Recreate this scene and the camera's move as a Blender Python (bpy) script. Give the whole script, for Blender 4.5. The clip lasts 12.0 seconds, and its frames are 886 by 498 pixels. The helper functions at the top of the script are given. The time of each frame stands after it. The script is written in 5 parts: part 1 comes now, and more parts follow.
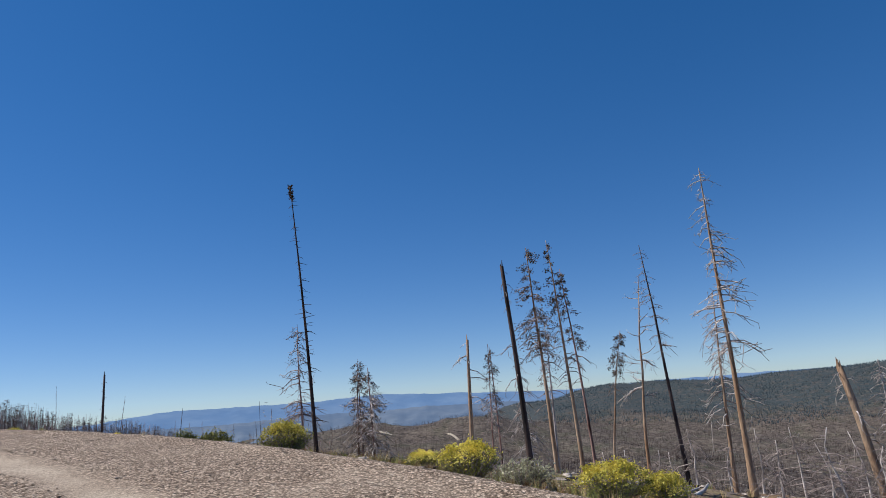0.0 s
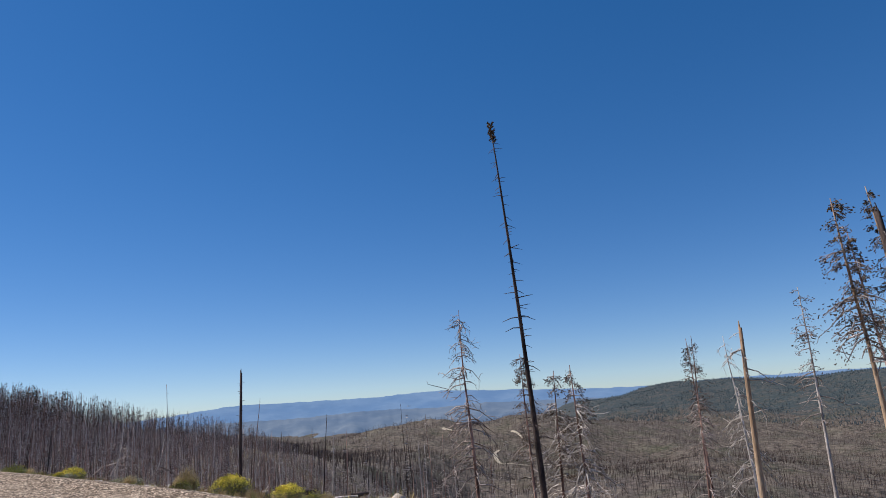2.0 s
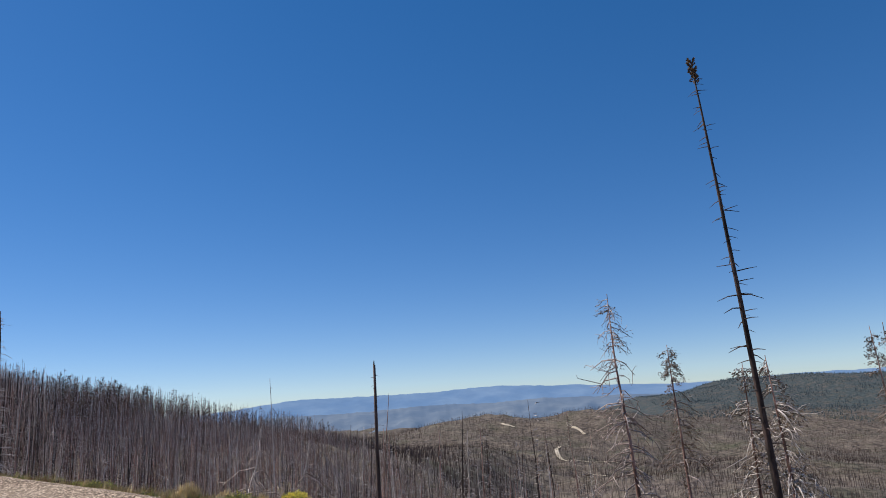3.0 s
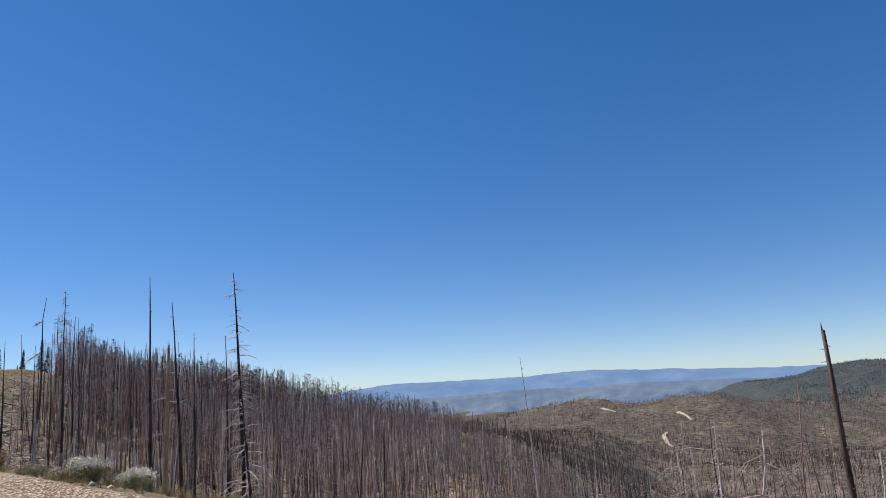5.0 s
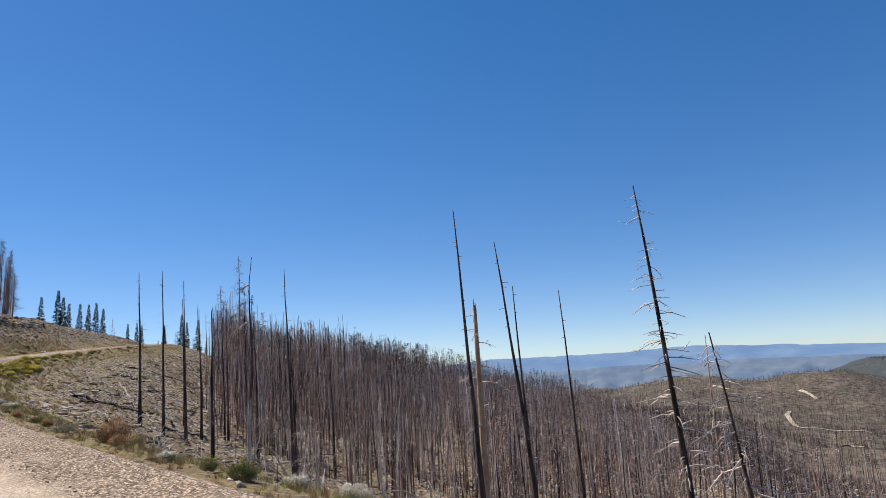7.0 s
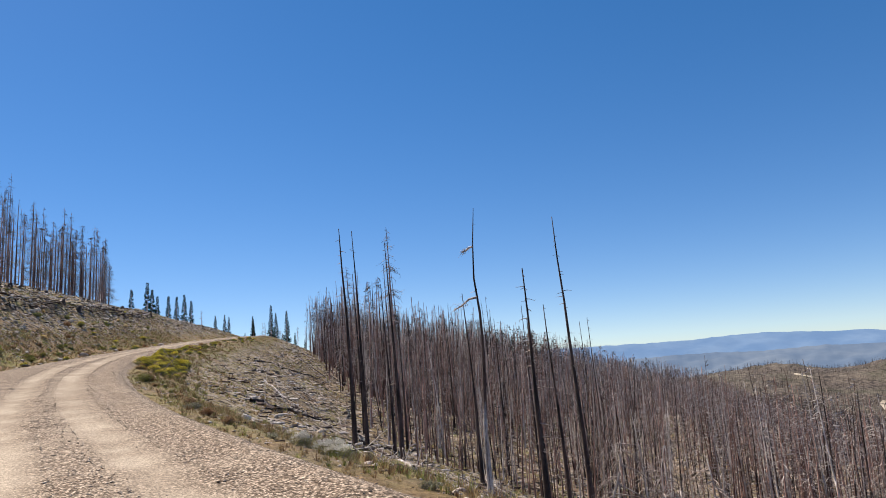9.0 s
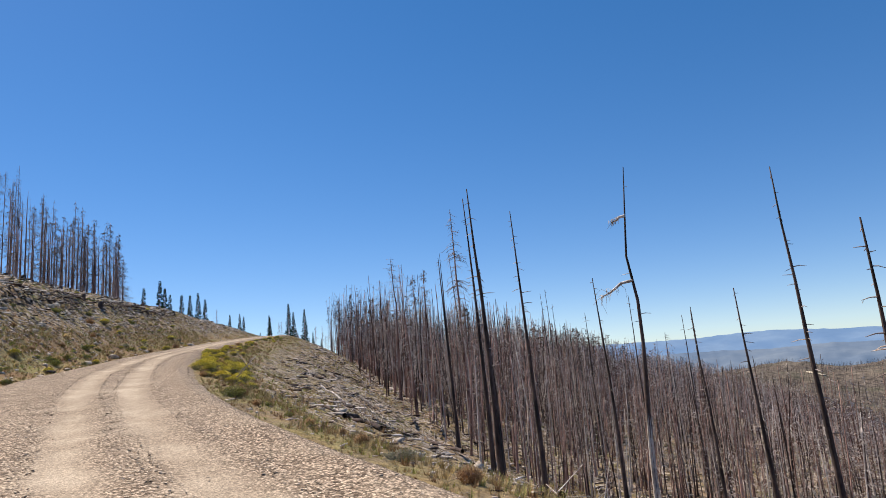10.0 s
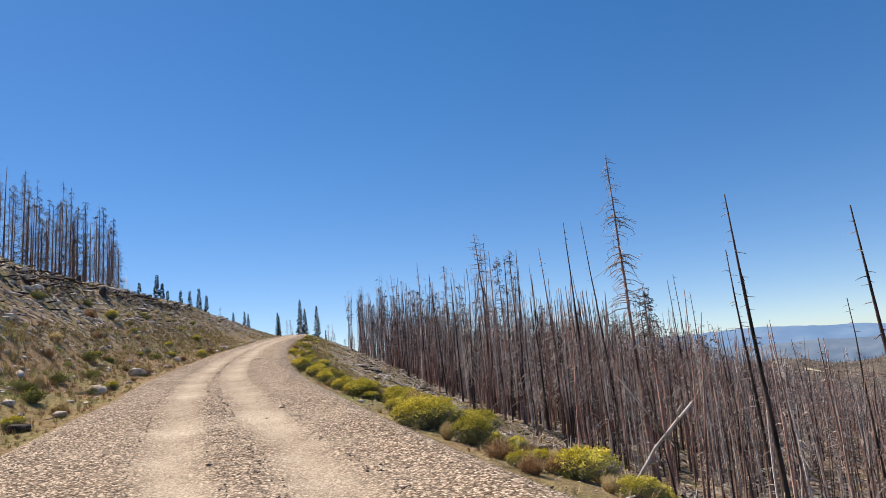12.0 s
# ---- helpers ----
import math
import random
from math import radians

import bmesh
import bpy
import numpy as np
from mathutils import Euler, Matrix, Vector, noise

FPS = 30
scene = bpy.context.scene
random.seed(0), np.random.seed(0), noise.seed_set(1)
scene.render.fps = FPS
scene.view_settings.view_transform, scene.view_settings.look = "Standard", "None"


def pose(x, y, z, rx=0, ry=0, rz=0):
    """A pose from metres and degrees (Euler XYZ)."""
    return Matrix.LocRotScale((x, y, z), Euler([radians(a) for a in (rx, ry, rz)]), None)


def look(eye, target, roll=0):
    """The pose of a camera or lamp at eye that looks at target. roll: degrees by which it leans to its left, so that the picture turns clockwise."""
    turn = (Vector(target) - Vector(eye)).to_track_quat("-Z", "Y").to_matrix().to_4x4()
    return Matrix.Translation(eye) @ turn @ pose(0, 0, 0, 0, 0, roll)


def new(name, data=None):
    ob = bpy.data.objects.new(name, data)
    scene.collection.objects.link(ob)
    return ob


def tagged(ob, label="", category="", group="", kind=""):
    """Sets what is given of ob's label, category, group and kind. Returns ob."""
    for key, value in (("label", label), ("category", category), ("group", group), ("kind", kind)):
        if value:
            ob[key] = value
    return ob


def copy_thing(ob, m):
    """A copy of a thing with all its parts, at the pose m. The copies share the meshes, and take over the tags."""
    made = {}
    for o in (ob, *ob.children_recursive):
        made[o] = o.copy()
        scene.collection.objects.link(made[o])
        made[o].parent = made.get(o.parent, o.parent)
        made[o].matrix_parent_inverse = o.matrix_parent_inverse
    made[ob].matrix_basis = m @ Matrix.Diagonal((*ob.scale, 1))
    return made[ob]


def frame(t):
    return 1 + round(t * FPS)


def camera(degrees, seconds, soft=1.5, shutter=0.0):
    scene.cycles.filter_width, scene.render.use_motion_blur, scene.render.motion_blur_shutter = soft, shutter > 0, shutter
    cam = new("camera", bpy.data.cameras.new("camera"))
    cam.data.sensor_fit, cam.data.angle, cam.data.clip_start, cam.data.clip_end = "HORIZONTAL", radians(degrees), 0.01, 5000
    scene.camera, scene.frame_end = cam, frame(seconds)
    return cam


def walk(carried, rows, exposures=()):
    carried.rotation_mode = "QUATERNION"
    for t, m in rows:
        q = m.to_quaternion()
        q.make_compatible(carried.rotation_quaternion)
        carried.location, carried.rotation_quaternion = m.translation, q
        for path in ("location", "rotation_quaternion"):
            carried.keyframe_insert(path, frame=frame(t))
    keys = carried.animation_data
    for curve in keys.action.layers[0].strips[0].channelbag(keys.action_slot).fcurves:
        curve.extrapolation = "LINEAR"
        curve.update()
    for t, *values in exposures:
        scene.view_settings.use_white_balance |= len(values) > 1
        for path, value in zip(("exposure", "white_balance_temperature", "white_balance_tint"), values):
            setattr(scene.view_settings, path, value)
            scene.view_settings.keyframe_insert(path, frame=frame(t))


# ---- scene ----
cam = camera(68.9, 12.0, soft=0.9)
PATH = [
    (0, (-0.000, 0.000, 1.500), (0.000, 9.742, 3.757), -4.30),
    (0.5, (-2.100, 2.674, 1.823), (-2.246, 12.412, 4.096), -4.12),
    (1, (-4.249, 5.220, 2.099), (-4.602, 14.951, 4.378), -3.97),
    (1.5, (-6.755, 7.612, 2.448), (-7.310, 17.338, 4.705), -4.04),
    (2, (-9.359, 9.957, 2.691), (-10.223, 19.659, 4.954), -3.84),
    (2.5, (-12.147, 12.153, 2.848), (-13.402, 21.809, 5.125), -3.91),
    (3, (-15.185, 14.234, 3.076), (-16.870, 23.832, 5.322), -3.64),
    (5, (-30.112, 21.829, 3.827), (-33.100, 31.138, 5.927), -3.55),
    (5.5, (-34.207, 23.512, 4.033), (-37.546, 32.715, 6.072), -3.42),
    (6, (-38.446, 25.142, 4.308), (-42.139, 34.225, 6.271), -3.26),
    (6.5, (-42.681, 26.726, 4.483), (-46.700, 35.686, 6.372), -3.24),
    (7, (-47.011, 28.151, 4.671), (-51.323, 36.987, 6.497), -3.31),
    (9, (-64.545, 34.187, 5.538), (-69.620, 42.627, 7.274), -3.84),
    (9.5, (-69.108, 35.949, 5.795), (-74.222, 44.366, 7.524), -3.99),
    (10, (-73.633, 37.833, 6.090), (-78.759, 46.243, 7.822), -4.12),
    (10.5, (-78.083, 39.879, 6.396), (-83.207, 48.291, 8.123), -4.27),
    (11, (-82.491, 42.116, 6.749), (-87.578, 50.552, 8.471), -4.35),
    (11.5, (-86.730, 44.476, 7.098), (-91.779, 52.932, 8.827), -4.28),
    (12, (-90.795, 46.886, 7.483), (-95.785, 55.385, 9.179), -4.42),
]
walk(cam, [(t, look(eye, target, roll)) for t, eye, target, roll in PATH], exposures=[(0, 0.03, 5350, 10), (3, 0.2, 5530, 10), (6, 0.38, 5720, 10), (9, 0.53, 5880, 10), (12, 0.58, 5970, 10)])

# ---- light ----
SUN_YAW, SUN_UP = 80.0, 50.0          # degrees to the left of +y, and above the horizon
world = bpy.data.worlds.new("sky")
scene.world = world
world.use_nodes = True
wt = world.node_tree
wt.nodes.clear()
sky = wt.nodes.new("ShaderNodeTexSky")
sky.sky_type, sky.sun_disc = "NISHITA", False
sky.sun_elevation, sky.sun_rotation = radians(SUN_UP), radians(-SUN_YAW)
sky.altitude, sky.air_density, sky.dust_density, sky.ozone_density = 2500, 0.9, 0.28, 1.5
bg = wt.nodes.new("ShaderNodeBackground")
bg.inputs["Strength"].default_value = 0.130
wo = wt.nodes.new("ShaderNodeOutputWorld")
deep = wt.nodes.new("ShaderNodeHueSaturation")
deep.inputs["Hue"].default_value, deep.inputs["Saturation"].default_value = 0.509, 1.35
wt.links.new(sky.outputs[0], deep.inputs["Color"])
soft = wt.nodes.new("ShaderNodeGamma")
soft.inputs["Gamma"].default_value = 0.73
wt.links.new(deep.outputs[0], soft.inputs["Color"])
wt.links.new(soft.outputs[0], bg.inputs[0])
wt.links.new(bg.outputs[0], wo.inputs[0])
sun = new("sun", bpy.data.lights.new("sun", "SUN"))
sun.data.energy, sun.data.angle, sun.data.color = 5.1, radians(0.53), (1.0, 0.86, 0.68)
sun.matrix_world = look((0, 0, 0), (math.sin(radians(SUN_YAW)) * math.cos(radians(SUN_UP)), -math.cos(radians(SUN_YAW)) * math.cos(radians(SUN_UP)), -math.sin(radians(SUN_UP))))


# ---- materials ----
def material(name, base, second=None, scale=4.0, detail=6.0, rough=0.9, bump=0.3, fine=None, spread=0.15, stretch=(1, 1, 1), spec=0.2, speckle=0.3):
    """Two colours mixed by noise at one scale, speckled by noise at a finer one, with relief; each object a little lighter or darker."""
    m = bpy.data.materials.new(name)
    m.use_nodes = True
    t = m.node_tree
    n, l = t.nodes, t.links
    b = n["Principled BSDF"]
    b.inputs["Roughness"].default_value = rough
    b.inputs["Specular IOR Level"].default_value = spec
    co = n.new("ShaderNodeNewGeometry")
    mp = n.new("ShaderNodeMapping")
    mp.inputs["Scale"].default_value = stretch
    l.new(co.outputs["Position"], mp.inputs["Vector"])
    n1 = n.new("ShaderNodeTexNoise")
    n1.inputs["Scale"].default_value, n1.inputs["Detail"].default_value = scale, detail
    l.new(mp.outputs[0], n1.inputs["Vector"])
    n2 = n.new("ShaderNodeTexNoise")
    n2.inputs["Scale"].default_value, n2.inputs["Detail"].default_value = fine or scale * 9, 3
    l.new(mp.outputs[0], n2.inputs["Vector"])
    ramp = n.new("ShaderNodeValToRGB")
    ramp.color_ramp.elements[0].position, ramp.color_ramp.elements[1].position = 0.36, 0.64
    ramp.color_ramp.elements[0].color = (*base, 1)
    ramp.color_ramp.elements[1].color = (*(second or [c * 1.5 for c in base]), 1)
    l.new(n1.outputs[0], ramp.inputs[0])
    info = n.new("ShaderNodeObjectInfo")
    isl = n.new("ShaderNodeNewGeometry")
    add = n.new("ShaderNodeMath")
    add.operation = "ADD"
    l.new(info.outputs["Random"], add.inputs[0])
    l.new(isl.outputs["Random Per Island"], add.inputs[1])
    mr = n.new("ShaderNodeMapRange")
    mr.inputs["From Max"].default_value = 2.0
    mr.inputs["To Min"].default_value, mr.inputs["To Max"].default_value = 1 - 2 * spread, 1 + 2 * spread
    l.new(add.outputs[0], mr.inputs[0])
    mr2 = n.new("ShaderNodeMapRange")
    mr2.inputs["From Min"].default_value, mr2.inputs["From Max"].default_value = 0.3, 0.7
    mr2.inputs["To Min"].default_value, mr2.inputs["To Max"].default_value = 1 - speckle, 1 + speckle
    l.new(n2.outputs[0], mr2.inputs[0])
    mu = n.new("ShaderNodeMath")
    mu.operation = "MULTIPLY"
    l.new(mr.outputs[0], mu.inputs[0])
    l.new(mr2.outputs[0], mu.inputs[1])
    vm = n.new("ShaderNodeVectorMath")
    vm.operation = "SCALE"
    l.new(ramp.outputs[0], vm.inputs[0])
    l.new(mu.outputs[0], vm.inputs["Scale"])
    l.new(vm.outputs[0], b.inputs["Base Color"])
    if bump:
        bp = n.new("ShaderNodeBump")
        bp.inputs["Strength"].default_value, bp.inputs["Distance"].default_value = bump, 0.03
        l.new(n2.outputs[0], bp.inputs["Height"])
        l.new(bp.outputs[0], b.inputs["Normal"])
    return m


CHAR = material("charred_bark", (0.026, 0.02, 0.018), (0.115, 0.08, 0.067), 3, bump=0.6, stretch=(1, 1, 0.25))
BROWN = material("scorched_bark", (0.09, 0.05, 0.039), (0.46, 0.29, 0.23), 2.2, bump=0.6, spread=0.28, stretch=(1, 1, 0.2))
BARE = material("bare_weathered_wood", (0.30, 0.18, 0.10), (0.46, 0.33, 0.22), 2.5, bump=0.4, stretch=(1, 1, 0.15))
GREY = material("grey_dead_wood", (0.32, 0.27, 0.235), (0.68, 0.60, 0.54), 3, bump=0.4, stretch=(1, 1, 0.3))
TWIG = material("dead_twigs", (0.17, 0.13, 0.115), (0.46, 0.38, 0.335), 1.5, bump=0)
NEEDLE = material("dead_needles", (0.09, 0.065, 0.048), (0.21, 0.15, 0.10), 2, bump=0)
SPRUCE = material("spruce_needles", (0.012, 0.028, 0.016), (0.035, 0.065, 0.03), 1.2, bump=0)
SAGE = material("green_shrub_leaves", (0.19, 0.20, 0.05), (0.46, 0.44, 0.14), 3, bump=0, spread=0.2)
GREYSAGE = material("pale_shrub_leaves", (0.34, 0.32, 0.18), (0.58, 0.55, 0.38), 3, bump=0, spread=0.2)
FLOWER = material("yellow_flower_heads", (0.62, 0.53, 0.07), (0.90, 0.79, 0.19), 4, bump=0, spread=0.2)
WHITEFL = material("dry_white_flower_heads", (0.74, 0.68, 0.57), (0.90, 0.86, 0.76), 4, bump=0)
STRAW = material("dry_grass", (0.38, 0.28, 0.125), (0.62, 0.48, 0.24), 3, bump=0, spread=0.2)
RUST = material("rusty_dry_stems", (0.24, 0.135, 0.065), (0.42, 0.27, 0.13), 3, bump=0, spread=0.2)
ROCK = material("pale_granite", (0.27, 0.215, 0.165), (0.62, 0.53, 0.43), 3, bump=0.5)
STONE = material("gravel_stone", (0.26, 0.20, 0.145), (0.52, 0.42, 0.32), 1.5, bump=0.3, spread=0.25)

PALE = material("pale_dirt", (0.42, 0.35, 0.25), (0.52, 0.44, 0.33), 0.05, bump=0)
# distance haze is put into the conifers' colour: lifted and blued
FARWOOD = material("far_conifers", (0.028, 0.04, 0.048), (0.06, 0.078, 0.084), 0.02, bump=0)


def ground_material():
    """Burnt soil with ash, dry grass and green patches, each by its own layer of the ground and broken up by noise."""
    m = bpy.data.materials.new("burnt_ground")
    m.use_nodes = True
    t = m.node_tree
    n, l = t.nodes, t.links
    b = n["Principled BSDF"]
    b.inputs["Roughness"].default_value, b.inputs["Specular IOR Level"].default_value = 0.95, 0.1
    geo = n.new("ShaderNodeNewGeometry")

    def noise_at(scale, detail=8.0):
        q = n.new("ShaderNodeTexNoise")
        q.inputs["Scale"].default_value, q.inputs["Detail"].default_value, q.inputs["Roughness"].default_value = scale, detail, 0.65
        l.new(geo.outputs["Position"], q.inputs["Vector"])
        return q.outputs[0]

    def ramp(src, lo, hi, c0, c1):
        r = n.new("ShaderNodeValToRGB")
        r.color_ramp.elements[0].position, r.color_ramp.elements[1].position = lo, hi
        r.color_ramp.elements[0].color, r.color_ramp.elements[1].color = (*c0, 1), (*c1, 1)
        l.new(src, r.inputs[0])
        return r.outputs[0]

    def mix(fac, a, c):
        x = n.new("ShaderNodeMix")
        x.data_type = "RGBA"
        l.new(fac, x.inputs[0])
        l.new(a, x.inputs["A"])
        l.new(c, x.inputs["B"])
        return x.outputs["Result"]

    def layer(name, src, sharp=2.2):
        a = n.new("ShaderNodeAttribute")
        a.attribute_name = name
        s = n.new("ShaderNodeMath")
        s.operation = "SUBTRACT"
        l.new(src, s.inputs[0])
        s.inputs[1].default_value = 0.5
        k = n.new("ShaderNodeMath")
        k.operation = "MULTIPLY_ADD"
        l.new(s.outputs[0], k.inputs[0])
        k.inputs[1].default_value = sharp
        l.new(a.outputs["Fac"], k.inputs[2])
        k.use_clamp = True
        return k.outputs[0]

    near, mid, far, wide, thick = noise_at(7), noise_at(0.9), noise_at(0.06), noise_at(0.012), noise_at(0.16, 10)
    soil = ramp(near, 0.3, 0.72, (0.09, 0.064, 0.048), (0.39, 0.292, 0.205))
    scrub = ramp(thick, 0.4, 0.62, (0.03, 0.025, 0.024), (0.17, 0.136, 0.112))
    grass = ramp(near, 0.3, 0.7, (0.15, 0.11, 0.045), (0.47, 0.36, 0.16))
    # ground of the far woods, with haze blue mixed into its green
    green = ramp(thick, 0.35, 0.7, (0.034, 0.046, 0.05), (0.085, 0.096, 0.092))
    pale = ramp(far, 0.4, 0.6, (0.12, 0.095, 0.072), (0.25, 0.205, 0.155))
    char = ramp(near, 0.3, 0.7, (0.025, 0.019, 0.016), (0.10, 0.074, 0.056))
    burnt = n.new("ShaderNodeMapRange")
    burnt.inputs["From Min"].default_value, burnt.inputs["From Max"].default_value = 0.49, 0.62
    l.new(noise_at(0.55, 9), burnt.inputs[0])
    soil = mix(burnt.outputs[0], soil, char)
    c = mix(layer("far", mid, 0.3), soil, scrub)
    c = mix(layer("grass", mid), c, grass)
    # olive weeds and rusty dead growth in patches, then single pale and dark stones
    olive = ramp(near, 0.3, 0.7, (0.10, 0.095, 0.028), (0.34, 0.31, 0.11))
    rusty = ramp(near, 0.3, 0.7, (0.13, 0.07, 0.035), (0.40, 0.25, 0.13))
    c = mix(layer("weeds", noise_at(0.33, 9), 5.0), c, olive)
    c = mix(layer("weeds", noise_at(0.41, 9), 3.5), c, rusty)
    vo = n.new("ShaderNodeTexVoronoi")
    vo.inputs["Scale"].default_value = 3.8
    l.new(geo.outputs["Position"], vo.inputs["Vector"])
    cell = n.new("ShaderNodeSeparateColor")
    l.new(vo.outputs["Color"], cell.inputs[0])
    stone = ramp(cell.outputs[1], 0.0, 1.0, (0.22, 0.17, 0.13), (0.52, 0.44, 0.36))
    hole = ramp(cell.outputs[1], 0.0, 1.0, (0.02, 0.016, 0.013), (0.07, 0.05, 0.038))

    def some(src, lo, hi):
        q = n.new("ShaderNodeMapRange")
        q.inputs["From Min"].default_value, q.inputs["From Max"].default_value = lo, hi
        l.new(src, q.inputs[0])
        a = n.new("ShaderNodeAttribute")
        a.attribute_name = "litter"
        k = n.new("ShaderNodeMath")
        k.operation = "MULTIPLY"
        l.new(q.outputs[0], k.inputs[0])
        l.new(a.outputs["Fac"], k.inputs[1])
        return k.outputs[0]

    c = mix(some(cell.outputs[0], 0.68, 0.71), c, stone)
    c = mix(some(cell.outputs[2], 0.72, 0.75), c, hole)
    moss = ramp(thick, 0.35, 0.65, (0.04, 0.042, 0.026), (0.13, 0.125, 0.075))
    c = mix(layer("pale", noise_at(0.018, 9), 4.5), c, moss)
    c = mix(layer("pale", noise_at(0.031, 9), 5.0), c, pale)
    c = mix(layer("pale", wide, 3.0), c, scrub)
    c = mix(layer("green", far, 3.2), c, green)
    l.new(c, b.inputs["Base Color"])
    bp = n.new("ShaderNodeBump")
    bp.inputs["Strength"].default_value, bp.inputs["Distance"].default_value = 0.9, 0.12
    l.new(near, bp.inputs["Height"])
    l.new(bp.outputs[0], b.inputs["Normal"])
    return m


def gravel_material():
    """Tan gravel, paler and smoother in the two wheel tracks."""
    m = bpy.data.materials.new("gravel_road")
    m.use_nodes = True
    t = m.node_tree
    n, l = t.nodes, t.links
    b = n["Principled BSDF"]
    b.inputs["Roughness"].default_value, b.inputs["Specular IOR Level"].default_value = 0.95, 0.1
    geo = n.new("ShaderNodeNewGeometry")
    vo = n.new("ShaderNodeTexVoronoi")
    vo.inputs["Scale"].default_value = 33
    l.new(geo.outputs["Position"], vo.inputs["Vector"])
    no = n.new("ShaderNodeTexNoise")
    no.inputs["Scale"].default_value, no.inputs["Detail"].default_value = 0.8, 8
    l.new(geo.outputs["Position"], no.inputs["Vector"])
    sep = n.new("ShaderNodeSeparateColor")
    l.new(vo.outputs["Color"], sep.inputs[0])
    r = n.new("ShaderNodeValToRGB")
    r.color_ramp.elements[0].color = (0.08, 0.056, 0.037, 1)
    r.color_ramp.elements[1].color = (0.66, 0.52, 0.38, 1)
    r.color_ramp.elements.new(0.5).color = (0.27, 0.194, 0.132, 1)
    l.new(sep.outputs[0], r.inputs[0])
    dust = n.new("ShaderNodeValToRGB")
    dust.color_ramp.elements[0].color, dust.color_ramp.elements[1].color = (0.36, 0.28, 0.198, 1), (0.48, 0.385, 0.28, 1)
    dust.color_ramp.elements[0].position, dust.color_ramp.elements[1].position = 0.3, 0.7
    l.new(no.outputs[0], dust.inputs[0])
    at = n.new("ShaderNodeAttribute")
    at.attribute_name = "track"
    k = n.new("ShaderNodeMath")
    k.operation, k.use_clamp = "MULTIPLY_ADD", True
    sb = n.new("ShaderNodeMath")
    sb.operation = "SUBTRACT"
    l.new(no.outputs[0], sb.inputs[0])
    sb.inputs[1].default_value = 0.5
    l.new(sb.outputs[0], k.inputs[0])
    k.inputs[1].default_value = 1.6
    l.new(at.outputs["Fac"], k.inputs[2])
    x = n.new("ShaderNodeMix")
    x.data_type = "RGBA"
    l.new(k.outputs[0], x.inputs[0])
    l.new(r.outputs[0], x.inputs["A"])
    l.new(dust.outputs[0], x.inputs["B"])
    # a finer layer of grit, and dark gaps between the stones where they lie loose
    vf = n.new("ShaderNodeTexVoronoi")
    vf.inputs["Scale"].default_value = 62
    l.new(geo.outputs["Position"], vf.inputs["Vector"])
    sf = n.new("ShaderNodeSeparateColor")
    l.new(vf.outputs["Color"], sf.inputs[0])
    grit = n.new("ShaderNodeMapRange")
    grit.inputs["To Min"].default_value, grit.inputs["To Max"].default_value = 0.6, 1.4
    l.new(sf.outputs[0], grit.inputs[0])
    gap = n.new("ShaderNodeMapRange")
    gap.inputs["From Min"].default_value, gap.inputs["From Max"].default_value = 0.35, 0.75
    gap.inputs["To Min"].default_value, gap.inputs["To Max"].default_value = 1.15, 0.42
    l.new(vo.outputs["Distance"], gap.inputs[0])
    loose = n.new("ShaderNodeMix")
    l.new(k.outputs[0], loose.inputs[0])
    l.new(gap.outputs[0], loose.inputs["A"])
    loose.inputs["B"].default_value = 1.0
    both = n.new("ShaderNodeMath")
    both.operation = "MULTIPLY"
    l.new(loose.outputs[0], both.inputs[0])
    l.new(grit.outputs[0], both.inputs[1])
    vm = n.new("ShaderNodeVectorMath")
    vm.operation = "SCALE"
    l.new(x.outputs["Result"], vm.inputs[0])
    l.new(both.outputs[0], vm.inputs["Scale"])
    l.new(vm.outputs[0], b.inputs["Base Color"])
    bp = n.new("ShaderNodeBump")
    bp.inputs["Strength"].default_value, bp.inputs["Distance"].default_value = 0.6, 0.03
    l.new(sep.outputs[1], bp.inputs["Height"])
    l.new(bp.outputs[0], b.inputs["Normal"])
    return m


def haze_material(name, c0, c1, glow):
    """Far country with the haze painted in: blue colour, and emission as lit air."""
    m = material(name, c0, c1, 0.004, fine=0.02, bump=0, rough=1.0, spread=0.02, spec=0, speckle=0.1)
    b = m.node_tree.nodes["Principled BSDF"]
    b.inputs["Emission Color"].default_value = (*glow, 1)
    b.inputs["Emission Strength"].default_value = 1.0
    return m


GROUND, GRAVEL = ground_material(), gravel_material()


# ---- building helpers ----
def mesh(name, v, f, mat, layers=None, smooth=False):
    """A mesh from arrays of places and triangles (or quads)."""
    v, f = np.asarray(v, np.float32).reshape(-1, 3), np.asarray(f, np.int32)
    me = bpy.data.meshes.new(name)
    k = f.shape[1]
    me.vertices.add(len(v))
    me.vertices.foreach_set("co", v.ravel())
    me.loops.add(f.size)
    me.loops.foreach_set("vertex_index", f.ravel())
    me.polygons.add(len(f))
    me.polygons.foreach_set("loop_start", np.arange(0, f.size, k, dtype=np.int32))
    me.polygons.foreach_set("loop_total", np.full(len(f), k, np.int32))
    if smooth:
        me.polygons.foreach_set("use_smooth", np.ones(len(f), bool))
    me.update(calc_edges=True)
    for key, values in (layers or {}).items():
        me.attributes.new(key, "FLOAT", "POINT").data.foreach_set("value", np.asarray(values, np.float32))
    me.materials.append(mat)
    return me


